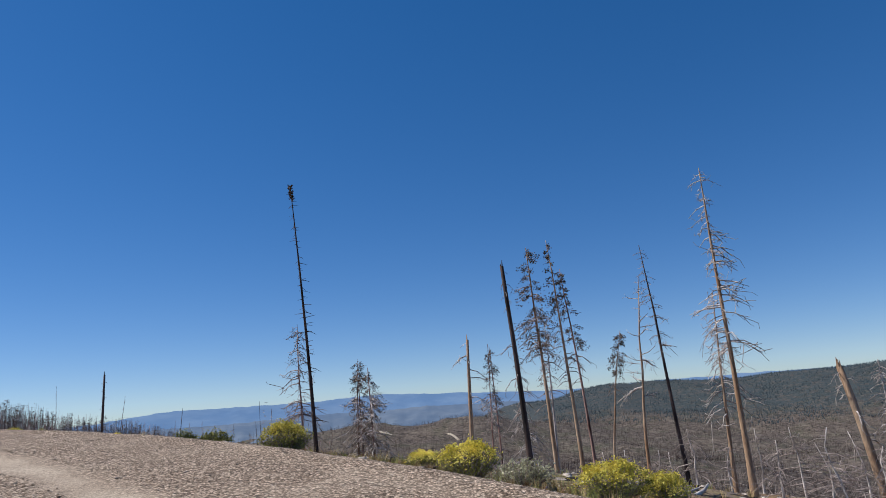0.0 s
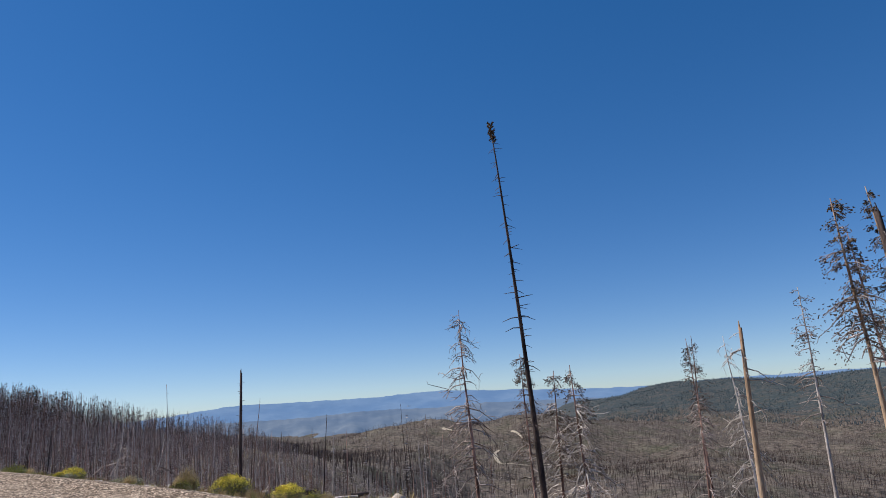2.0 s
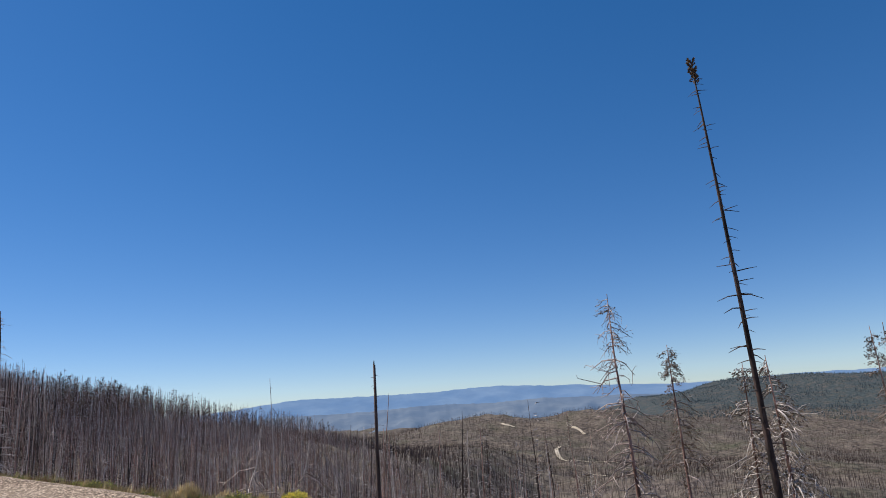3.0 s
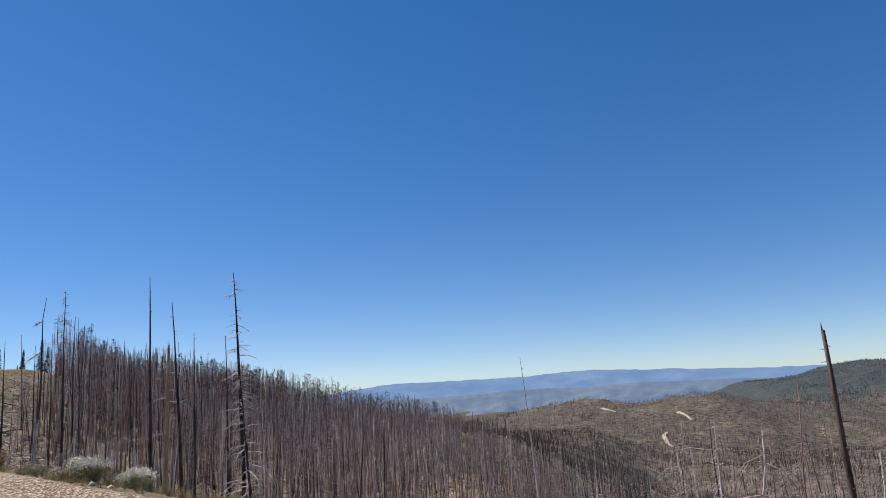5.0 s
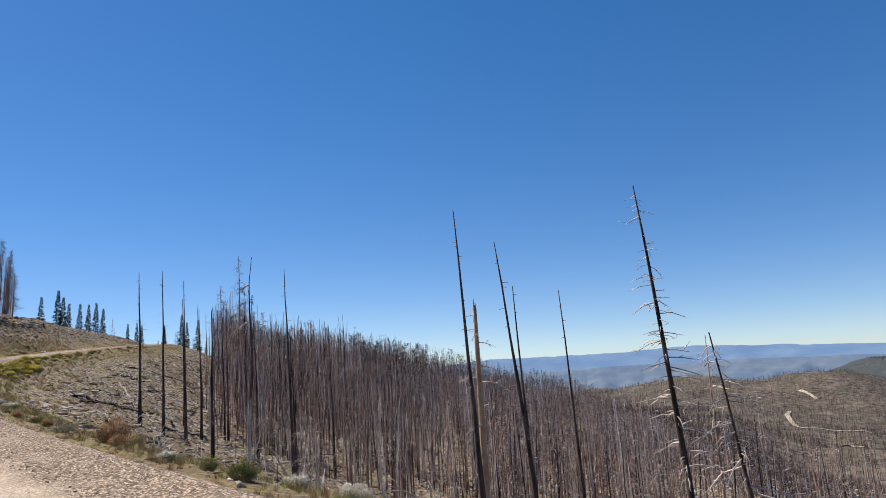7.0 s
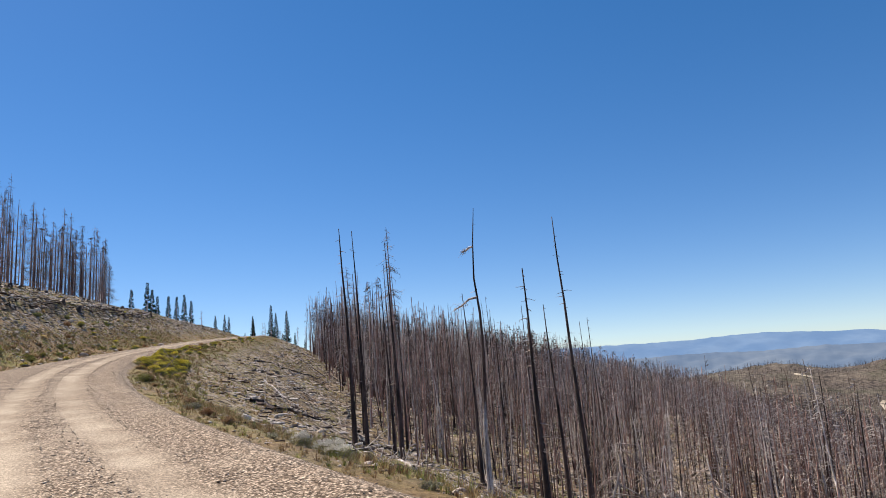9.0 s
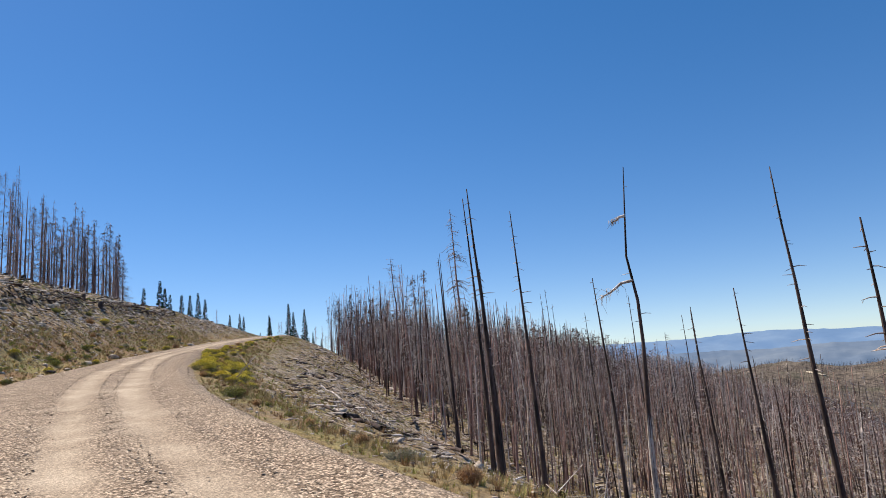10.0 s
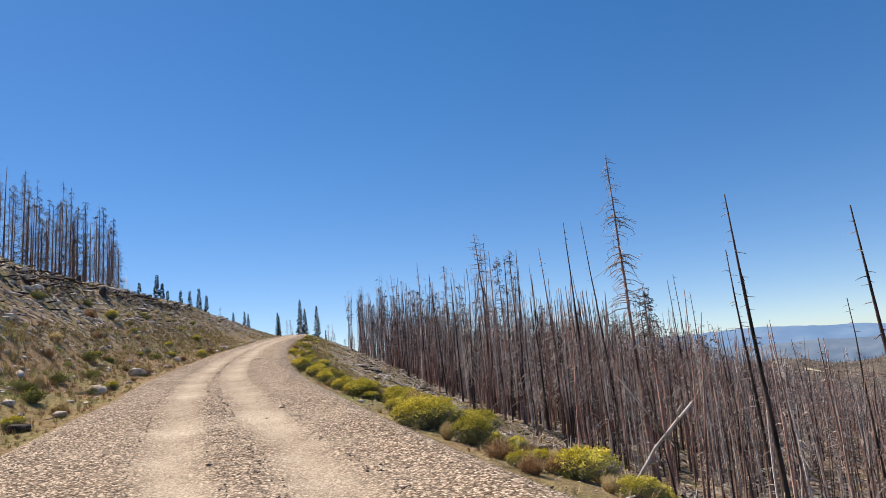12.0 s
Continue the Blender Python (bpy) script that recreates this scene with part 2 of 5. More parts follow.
class Geo:
    """Collects places and triangles."""

    def __init__(self):
        self.v, self.f, self.n = [], [], 0

    def add(self, v, f):
        self.v.append(v)
        self.f.append(f + self.n)
        self.n += len(v)
        return self

    def arrays(self):
        return (np.concatenate(self.v), np.concatenate(self.f)) if self.v else (np.zeros((0, 3)), np.zeros((0, 3), int))


def part(name, geo, mat, parent, label="", smooth=False):
    v, f = geo.arrays() if isinstance(geo, Geo) else geo
    if not len(f):
        return None
    ob = new(name, mesh(name, v, f, mat, smooth=smooth))
    ob.parent = parent
    if label:
        tagged(ob, label=label)
    return ob


def tube(points, radii, sides=6):
    p, r = np.asarray(points, float), np.asarray(radii, float)
    d = np.gradient(p, axis=0)
    d /= np.linalg.norm(d, axis=1, keepdims=True) + 1e-9
    ref = np.where(np.abs(d[:, 2:3]) < 0.9, [[0, 0, 1.0]], [[1.0, 0, 0]])
    ref = np.repeat(ref[:1], len(p), 0)
    a = np.cross(d, ref)
    a /= np.linalg.norm(a, axis=1, keepdims=True) + 1e-9
    b = np.cross(d, a)
    w = np.linspace(0, 2 * np.pi, sides, endpoint=False)
    v = p[:, None] + r[:, None, None] * (np.cos(w)[None, :, None] * a[:, None] + np.sin(w)[None, :, None] * b[:, None])
    k = len(p)
    i, j = np.meshgrid(np.arange(k - 1), np.arange(sides), indexing="ij")
    q0, q1 = i * sides + j, i * sides + (j + 1) % sides
    f = np.concatenate([np.stack([q0, q1, q1 + sides], -1).reshape(-1, 3), np.stack([q0, q1 + sides, q0 + sides], -1).reshape(-1, 3)])
    top = np.array([[(k - 1) * sides + j, (k - 1) * sides + (j + 1) % sides, (k - 1) * sides + (j + 2) % sides] for j in range(0, sides - 2, 2)])
    return v.reshape(-1, 3), np.concatenate([f, top])


def rock_geo(rng, size, flat=0.6, level=1):
    """A broken, angular stone."""
    bm = bmesh.new()
    bmesh.ops.create_icosphere(bm, subdivisions=level, radius=1.0)
    v = np.array([q.co[:] for q in bm.verts])
    f = np.array([[q.index for q in face.verts] for face in bm.faces])
    bm.free()
    for _ in range(9):
        d = rng.normal(size=3)
        d /= np.linalg.norm(d)
        over = np.maximum(v @ d - rng.uniform(0.35, 0.75), 0)
        v = v - over[:, None] * d
    v *= 1 + rng.normal(0, 0.06, (len(v), 1))
    return v * np.array([size * rng.uniform(0.8, 1.3), size * rng.uniform(0.7, 1.0), size * flat]), f


# ---- the lie of the land ----
EYES = np.array([row[1] for row in PATH])
head, p = radians(30), np.array([0.2, 0.1, -0.1])
back = []
for k in range(60):
    p = p - 2.0 * np.array([-math.sin(head), math.cos(head), 0.05 if k < 30 else 0.0])
    head = max(head - radians(0.5), radians(10))
    back.append(p)
tt = np.array([row[0] for row in PATH])
fine_t = np.arange(0, 12.01, 0.25)
smooth_eye = np.stack([np.polyval(np.polyfit(tt, EYES[:, a], 6), fine_t) for a in range(3)], 1)
ahead = np.gradient(smooth_eye, axis=0)
ahead /= np.linalg.norm(ahead[:, :2], axis=1, keepdims=True)
mid_line = smooth_eye + np.stack([ahead[:, 1], -ahead[:, 0], 0 * ahead[:, 0]], 1) * 0.25 - np.array([0, 0, 1.6])
p, fore = mid_line[-1].copy(), []
for k in range(200):
    s = k * 1.5
    head = radians(np.interp(s, [0, 8, 16, 24, 34, 48, 65, 90, 120, 160, 200], [56, 52, 50, 45, 43, 42.4, 40.3, 42, 43.2, 38, 34]))
    rise = np.interp(s, [0, 48, 90, 125, 150, 175], [0.075, 0.071, 0.062, 0.057, 0.0, -0.03])
    p = p + 1.5 * np.array([-math.sin(head), math.cos(head), rise])
    fore.append(p)
far_fore = [fore[-1] + d * np.array([-math.sin(radians(34)), math.cos(radians(34)), 0.0]) for d in (30, 100, 400, 1500, 6000)]
far_back = [back[-1] - d * np.array([-math.sin(radians(10)), math.cos(radians(10)), 0.0]) for d in (30, 100, 400, 1500, 6000)]
LINE = np.array(far_back[::-1] + back[::-1] + list(mid_line) + fore + far_fore)
SEG = LINE[1:] - LINE[:-1]
SLEN = np.linalg.norm(SEG[:, :2], axis=1)
START = len(far_back) + len(back)
ALONG = np.concatenate([[0], np.cumsum(SLEN)])
ALONG -= ALONG[START]            # 0 where the camera starts


def near_line(x, y):
    """Along, signed offset to the right, and height of the road's middle line, for arrays of places."""
    x, y = np.ravel(x).astype(float), np.ravel(y).astype(float)
    out = np.empty((3, len(x)))
    for a in range(0, len(x), 20000):
        q = np.stack([x[a:a + 20000], y[a:a + 20000]], 1)
        rel = q[:, None] - LINE[None, :-1, :2]
        u = np.clip((rel * SEG[None, :, :2]).sum(-1) / SLEN[None] ** 2, 0, 1)
        off = rel - u[..., None] * SEG[None, :, :2]
        d2 = (off ** 2).sum(-1)
        b = d2.argmin(1)
        i = np.arange(len(q))
        side = SEG[b, 1] * rel[i, b, 0] - SEG[b, 0] * rel[i, b, 1]
        out[0, a:a + 20000] = ALONG[b] + u[i, b] * SLEN[b]
        out[1, a:a + 20000] = np.sqrt(d2[i, b]) * np.sign(side)
        out[2, a:a + 20000] = LINE[b, 2] + u[i, b] * SEG[b, 2]
    return out


def waves(x, y, scale, seed, octaves=3):
    """Smooth random relief between about -1 and 1."""
    r = np.random.RandomState(seed)
    z, amp, total = np.zeros_like(x), 1.0, 0.0
    for o in range(octaves):
        for _ in range(5):
            a, ph = r.uniform(0, 2 * np.pi), r.uniform(0, 2 * np.pi)
            k = 2 * np.pi / scale * r.uniform(0.6, 1.5)
            z += amp * np.sin((x * np.cos(a) + y * np.sin(a)) * k + ph)
        total += amp * 2.2
        amp, scale = amp * 0.5, scale / 2.3
    return z / total


def edge_right(s):
    """How far the gravel reaches to the right of the middle line."""
    return np.interp(s, [-60, -20, 18, 26, 55, 80, 92, 104, 112, 120, 130, 144, 164, 400], [4.5, 5.4, 5.4, 4.9, 3.8, 3.6, 3.4, 3.16, 3.0, 2.9, 2.65, 2.35, 2.1, 2.1])


def edge_left(s):
    """How far it reaches to the left."""
    return np.interp(s, [40, 60, 106, 112, 120, 144, 400], [2.5, 2.9, 2.9, 2.65, 1.85, 1.65, 1.6])


LEFT_D = [0, 1.0, 2.4, 4.2, 6.6, 7.4, 9.5, 20, 45, 80, 200, 800, 6000]
LEFT_Z = [0, 0.0, 0.6, 2.1, 4.0, 5.2, 6.1, 10.5, 19, 26, 32, 40, 40]
RIGHT_D = [0, 1.2, 7, 14, 25, 60, 130, 250, 450, 800, 1500, 6000]
RIGHT_Z = [0, -0.25, -2.6, -6.1, -10, -14.5, -21, -42, -78, -108, -125, -130]
OPEN_Z = [0, -0.3, -1.4, -2.8, -5.2, -13, -32, -60, -86, -110, -125, -130]


RIDGE_AZ = [-60, -45, -36, -33.2, -30, -25.4, -19.4, -13.5, -10.2, -7.1, -3.75, -1, 4]
RIDGE_UP = [152, 150, 147, 143, 133, 127, 123, 132, 114, 97, 76, 45, 0]


def height(x, y):
    """The ground, and the place along and across the road."""
    shape = np.shape(x)
    s, d, z = near_line(x, y)
    x, y = np.ravel(x).astype(float), np.ravel(y).astype(float)
    er = edge_right(s)
    right, left = np.maximum(d - er, 0), np.maximum(-d - edge_left(s), 0)
    w = np.clip((s - 15) / np.interp(right, [40, 110], [50, 130]), 0, 1)
    w = w * w * (3 - 2 * w)
    steep = np.interp(right, RIGHT_D, RIGHT_Z) * w + np.interp(right, RIGHT_D, OPEN_Z) * (1 - w)
    fade = np.exp(-np.abs(d) / 300)
    ground = z * fade + steep + np.interp(left, LEFT_D, LEFT_Z) * np.interp(s, [60, 100, 130, 180, 240, 280], [0.75, 1.0, 0.95, 0.78, 0.44, 0.3])
    away = np.maximum(right, left)
    ground += np.clip(away / 12, 0, 1) * (0.35 * waves(x, y, 9, 1) + np.clip(away / 60, 0, 1) * 1.3 * waves(x, y, 45, 2)) + np.clip((away - 60) / 300, 0, 1) * 9 * waves(x, y, 300, 3)
    inside = (d < er) & (d > -edge_left(s))
    ground = np.where(inside, z - 0.12 * np.clip(np.minimum(er - d, d + edge_left(s)) / 0.4, 0, 1), ground)
    # the open side falls away steeply below the stand
    sm = [np.clip(q, 0, 1) for q in ((right - 60) / 70, (right - 260) / 250, (x + 100) / 70)]
    sm = [q * q * (3 - 2 * q) for q in sm]
    ground -= 22 * sm[0] * (1 - sm[1]) * sm[2]
    # knolls and the wooded hill across the valley: direction, distance, widths and height
    az, far = np.degrees(np.arctan2(-x, y)), np.hypot(x, y)
    for a0, wa, r0, wr, top in ((0.5, 6.0, 1300, 260, 58), (-9.0, 8, 1350, 270, 34), (10.0, 6, 1350, 280, 46), (-15, 9, 750, 160, 16)):
        ground += np.where(right > 0, top * np.exp(-((az - a0) / wa) ** 2 - ((far - r0) / wr) ** 2), 0)
    crest = np.interp(az, RIDGE_AZ, RIDGE_UP)
    ground += np.where((right > 0) & (far > 900), np.maximum(crest, 0) * np.exp(-np.abs((far - 2150) / 520) ** 2.4), 0)
    return ground.reshape(shape), s.reshape(shape), d.reshape(shape)


def steps(lo, hi, fine, grow, limit):
    """Grid lines: even between lo and hi, wider and wider to the limit."""
    a = list(np.arange(lo, hi, fine))
    q, k = fine, a[-1]
    while k < limit:
        q *= grow
        k += q
        a.append(k)
    q, k = fine, a[0]
    while k > -limit:
        q *= grow
        k -= q
        a.insert(0, k)
    return np.array(a)


def lie(x, y):
    """Ground height, along and across at places, read off the ground sheet."""
    x, y = np.asarray(x, float), np.asarray(y, float)
    a, b = np.clip(np.searchsorted(gx, x) - 1, 0, len(gx) - 2), np.clip(np.searchsorted(gy, y) - 1, 0, len(gy) - 2)
    u, v = (x - gx[a]) / (gx[a + 1] - gx[a]), (y - gy[b]) / (gy[b + 1] - gy[b])
    return tuple(q[a, b] * (1 - u) * (1 - v) + q[a + 1, b] * u * (1 - v) + q[a, b + 1] * (1 - u) * v + q[a + 1, b + 1] * u * v for q in (Z, S_, D_))


gx, gy = steps(-165, 25, 0.62, 1.055, 4600), steps(-5, 140, 0.62, 1.055, 4600)
X, Y = np.meshgrid(gx, gy, indexing="ij")
Z, S_, D_ = height(X, Y)
nx, ny = X.shape
i, j = np.meshgrid(np.arange(nx - 1), np.arange(ny - 1), indexing="ij")
q = i * ny + j
quads = np.stack([q, q + ny, q + ny + 1, q + 1], -1).reshape(-1, 4)
AZ, FAR = np.degrees(np.arctan2(-X, Y)), np.hypot(X, Y)
away = np.maximum(np.abs(D_) - 4.5, 0)
right_side = D_ > 0
layers = {
    "far": np.clip((FAR - 120) / 250, 0, 1) + 0 * X,
    "grass": np.where(right_side, (0.52 - np.clip((away - 3) / 8, 0, 1) * 0.3) * np.clip(1 - (away - 20) / 60, 0, 1) - np.clip((away - 40) / 60, 0, 0.6), 0.55) * np.clip(1 - (FAR - 300) / 300, 0, 1),
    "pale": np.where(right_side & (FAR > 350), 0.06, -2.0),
    "weeds": np.where(right_side, 0.18, 0.5) * np.clip(1 - (FAR - 250) / 200, 0, 1) - np.clip((FAR - 250) / 100, 0, 5),
    "litter": np.clip(1 - (FAR - 300) / 300, 0, 1) * np.clip(away / 1.5, 0, 1),
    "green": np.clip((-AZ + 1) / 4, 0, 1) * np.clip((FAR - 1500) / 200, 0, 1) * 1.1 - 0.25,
}
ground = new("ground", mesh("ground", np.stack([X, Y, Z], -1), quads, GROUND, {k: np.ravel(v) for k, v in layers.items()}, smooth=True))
tagged(ground, "burnt mountain slope of ash-grey soil with patches of dry grass", "ground", kind="structure")

# the road: a strip of gravel with a slight crown, two wheel tracks and loose ridges at its sides
road_s = np.concatenate([np.arange(-60, 130, 0.5), np.arange(130, 330, 1.5)])
cols = 41
cx_, cy_, cz_ = (np.interp(road_s, ALONG, LINE[:, a]) for a in range(3))
tx, ty = np.gradient(cx_, road_s), np.gradient(cy_, road_s)
tl = np.hypot(tx, ty)
tx, ty = tx / tl, ty / tl
u = np.linspace(0, 1, cols)
off = -edge_left(road_s)[:, None] - 0.1 + u[None] * (edge_right(road_s) + edge_left(road_s) + 0.2)[:, None]
RX, RY = cx_[:, None] + ty[:, None] * off, cy_[:, None] - tx[:, None] * off
drift = 0.08 * waves(road_s, 0 * road_s, 60, 21)[:, None]


def wheel_tracks(s):
    """Offsets of the two wheel tracks from the middle line."""
    return np.interp(s, [80, 100, 112, 125, 140], [0.15, 0.3, -0.2, -0.2, -0.4]), np.interp(s, [85, 98, 108, 116, 125, 140], [1.75, 1.5, 1.35, 1.1, 0.8, 0.5])


track_a, track_b = (q[:, None] for q in wheel_tracks(road_s))
track = np.maximum(np.exp(-((off - track_a + drift) / 0.36) ** 2), np.exp(-((off - track_b + drift) / 0.42) ** 2))
side = np.minimum(off + edge_left(road_s)[:, None] + 0.1, edge_right(road_s)[:, None] + 0.1 - off)
RZ = cz_[:, None] + 0.05 * np.clip(side / 0.5, 0, 1) - 0.035 * track + 0.05 * np.exp(-((side - 0.55) / 0.3) ** 2) + 0.01 * waves(RX, RY, 2.5, 7) - 0.10 * np.clip(1 - side / 0.25, 0, 1)
i, j = np.meshgrid(np.arange(len(road_s) - 1), np.arange(cols - 1), indexing="ij")
q = i * cols + j
road = new("road", mesh("road", np.stack([RX, RY, RZ], -1), np.stack([q, q + 1, q + cols + 1, q + cols], -1).reshape(-1, 4), GRAVEL, {"track": np.ravel(track * 0.95)}, smooth=True))
tagged(road, "tan gravel forest road with two paler wheel tracks", "road", kind="structure")


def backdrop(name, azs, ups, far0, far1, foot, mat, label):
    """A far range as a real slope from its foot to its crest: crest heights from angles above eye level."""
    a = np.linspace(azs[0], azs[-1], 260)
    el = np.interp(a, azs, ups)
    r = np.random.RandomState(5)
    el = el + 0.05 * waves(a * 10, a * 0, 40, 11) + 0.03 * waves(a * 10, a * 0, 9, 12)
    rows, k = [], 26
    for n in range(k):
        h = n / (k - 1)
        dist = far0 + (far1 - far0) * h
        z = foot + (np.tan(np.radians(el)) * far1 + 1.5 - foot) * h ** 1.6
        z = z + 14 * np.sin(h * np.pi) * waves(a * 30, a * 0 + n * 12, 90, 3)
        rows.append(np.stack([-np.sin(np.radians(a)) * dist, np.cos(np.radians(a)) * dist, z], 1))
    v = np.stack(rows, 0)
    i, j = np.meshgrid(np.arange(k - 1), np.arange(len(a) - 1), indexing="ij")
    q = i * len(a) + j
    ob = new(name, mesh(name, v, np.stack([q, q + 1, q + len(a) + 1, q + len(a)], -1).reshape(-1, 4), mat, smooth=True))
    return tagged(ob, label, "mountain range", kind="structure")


# range and foothill carry the air's haze in their own colour and glow
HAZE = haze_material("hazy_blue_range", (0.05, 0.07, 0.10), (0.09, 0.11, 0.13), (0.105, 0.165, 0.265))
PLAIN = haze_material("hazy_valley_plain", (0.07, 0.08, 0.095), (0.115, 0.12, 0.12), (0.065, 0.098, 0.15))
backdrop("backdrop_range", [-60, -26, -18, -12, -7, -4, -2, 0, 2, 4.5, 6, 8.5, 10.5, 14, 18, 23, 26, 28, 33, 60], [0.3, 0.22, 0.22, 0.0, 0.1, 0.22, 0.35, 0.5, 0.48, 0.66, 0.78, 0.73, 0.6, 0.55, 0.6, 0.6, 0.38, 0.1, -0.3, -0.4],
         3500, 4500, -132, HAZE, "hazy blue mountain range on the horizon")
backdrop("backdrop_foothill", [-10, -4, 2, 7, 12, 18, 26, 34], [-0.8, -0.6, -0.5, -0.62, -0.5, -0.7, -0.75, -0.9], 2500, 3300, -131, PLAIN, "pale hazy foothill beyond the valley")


# ---- trees ----
def dead_tree(rng, h, r0, bend=(0.0, 0.0), crook=0.12, stubs=30, reach=0.5, low=0.25, droop=0.2, twigs=0, needles=0, needle_low=0.7, sides=7, fat=1.0, snapped=False, taper=0.15, tuft=0, limbs=()):
    """Trunk, branches and dead needles of a burnt conifer, base at the origin: geometry for its three parts."""
    k = max(6, int(h / 1.6))
    u = np.linspace(0, 1, k)
    wob = np.cumsum(rng.normal(0, crook / k ** 0.5, (k, 2)), 0) * u[:, None]
    wob -= u[:, None] * wob[-1:]
    pts = np.stack([bend[0] * u ** 1.3 + wob[:, 0], bend[1] * u ** 1.3 + wob[:, 1], h * u], 1)
    pts[0, 2] = -0.5
    rad = r0 * (1 - (1 - taper) * u ** 0.9) * (1 + rng.normal(0, 0.03, k))
    rad[0] *= 1.25
    if not snapped:
        rad[-1] = max(0.018, rad[-1] * 0.4)
    trunk = Geo().add(*tube(pts, rad, sides))
    if snapped:
        e = pts[-1]
        for _ in range(4):
            w = rng.uniform(0, 2 * np.pi)
            o = np.array([np.cos(w), np.sin(w), 0]) * rad[-1] * 0.5
            trunk.add(*tube([e + o - [0, 0, 0.1], e + o + [0, 0, rng.uniform(0.1, 0.45)]], [rad[-1] * 0.5, 0.01], 4))
    boughs, leaf = [], Geo()
    for _ in range(stubs):
        branch = Geo()
        f = low + (1 - low) * rng.uniform() ** 0.8 * 0.98
        at = np.array([np.interp(f, u, pts[:, a]) for a in range(3)])
        w = rng.uniform(0, 2 * np.pi)
        L = reach * rng.uniform(0.35, 1.15) * (1.15 - 0.75 * max(0, (f - 0.45) / 0.55))
        d = np.array([np.cos(w), np.sin(w), rng.uniform(-0.15, 0.25)])
        m = at + d * L * 0.5 + [0, 0, -droop * L * 0.25]
        e = at + d * L + np.array([0, 0, -droop * L + rng.uniform(-0.1, 0.1) * L])
        rb = fat * max(0.016, min(0.055, 0.024 * L + 0.01))
        branch.add(*tube([at, m, e], [rb, rb * 0.75, rb * 0.35], 3))
        for _ in range(rng.poisson(twigs)):
            g = rng.uniform(0.3, 1)
            a = at + (m - at) * min(1, 2 * g) + (e - m) * max(0, 2 * g - 1)
            t = d * rng.uniform(0.1, 0.5) + rng.normal(0, 0.5, 3) + [0, 0, -droop * 0.8]
            q = a + t * L * rng.uniform(0.2, 0.5)
            q2 = q + (t * 0.5 + rng.normal(0, 0.4, 3)) * L * 0.25
            branch.add(*tube([a, q, q2], [rb * 0.5, rb * 0.36, rb * 0.25], 3))
        if needles and f > needle_low:
            for _ in range(rng.poisson(needles * 2.6)):
                g = rng.uniform(0.25, 1.05)
                a = at + (e - at) * g + rng.normal(0, 0.10 * L + 0.03, 3)
                add_spray(leaf, rng, a, d + rng.normal(0, 0.5, 3) - [0, 0, droop], rng.uniform(0.05, 0.11))
        boughs.append((L, branch))
    for f, w, L in limbs:
        branch = Geo()
        at = np.array([np.interp(f, u, pts[:, a]) for a in range(3)])
        d = np.array([np.cos(w), np.sin(w), 0.0])
        p1, p2, p3 = at + d * L * 0.35 - [0, 0, 0.05 * L], at + d * L * 0.7 - [0, 0, 0.3 * L], at + d * L - [0, 0, 0.42 * L]
        branch.add(*tube([at, p1, p2, p3], [0.07, 0.06, 0.045, 0.02], 5))
        for _ in range(22):
            g = rng.uniform(0.3, 1)
            a = p1 + (p2 - p1) * min(1, 2 * (g - 0.3)) + (p3 - p2) * max(0, 2 * (g - 0.6))
            e = a + d * rng.uniform(-0.1, 0.35) * L + rng.normal(0, 0.16, 3) * L - [0, 0, rng.uniform(0.05, 0.4) * L]
            m = (a + e) / 2 + rng.normal(0, 0.06, 3) + [0, 0, 0.08 * L]
            branch.add(*tube([a, m, e], [0.014, 0.010, 0.005], 3))
        boughs.append((9.0, branch))
    for _ in range(tuft):
        f = rng.uniform(0.945, 1.0)
        at = np.array([np.interp(f, u, pts[:, a]) for a in range(3)])
        w = rng.uniform(0, 2 * np.pi)
        add_spray(leaf, rng, at + np.array([np.cos(w), np.sin(w), 0]) * rng.uniform(0, 0.09), np.array([np.cos(w), np.sin(w), 0.9]), 0.13)
    boughs.sort(key=lambda q: -q[0])
    return trunk, [q for _, q in boughs], leaf, pts, rad


def add_spray(geo, rng, at, d, size, slim=0.3):
    """A small tuft: two crossed slivers."""
    d = d / (np.linalg.norm(d) + 1e-9)
    s = np.cross(d, rng.normal(size=3))
    s /= np.linalg.norm(s) + 1e-9
    n = np.cross(d, s)
    w = size * slim
    v = np.array([at - s * w * 0.4, at + s * w * 0.4, at + d * size + s * w, at + d * size * 1.1 - s * w, at - n * w * 0.4, at + n * w * 0.4, at + d * size + n * w, at + d * size * 0.9 - n * w])
    geo.add(v, np.array([[0, 1, 2], [0, 2, 3], [4, 5, 6], [4, 6, 7]]))


def joined(geos):
    g = Geo()
    for q in geos:
        g.add(*q.arrays())
    return g


def as_tree(name, geos, mats, label, category="dead tree", group="", single=0):
    """A tree as an object: its trunk, its largest boughs one by one, the finer twigs together, its dead needles."""
    root = new(name)
    part("trunk", geos[0], mats[0], root, smooth=True)
    for g in geos[1][:single]:
        part("bough", g, mats[1], root)
    rest = geos[1][single:]
    if rest:
        tagged(part("twig_tangle", joined(rest), mats[1], root), kind="stuff")
    if len(mats) > 2 and geos[2].n:
        tagged(part("needle_mass", geos[2], mats[2], root), kind="stuff")
    return tagged(root, label, category, group)


def place(ob, x, y, z=None, turn=0.0, scale=1.0, lean=(0.0, 0.0)):
    if z is None:
        z = float(lie(np.array([x]), np.array([y]))[0][0])
    ob.matrix_basis = Matrix.Translation((x, y, z)) @ Euler((lean[0], lean[1], turn)).to_matrix().to_4x4() @ Matrix.Scale(scale, 4)
    return ob


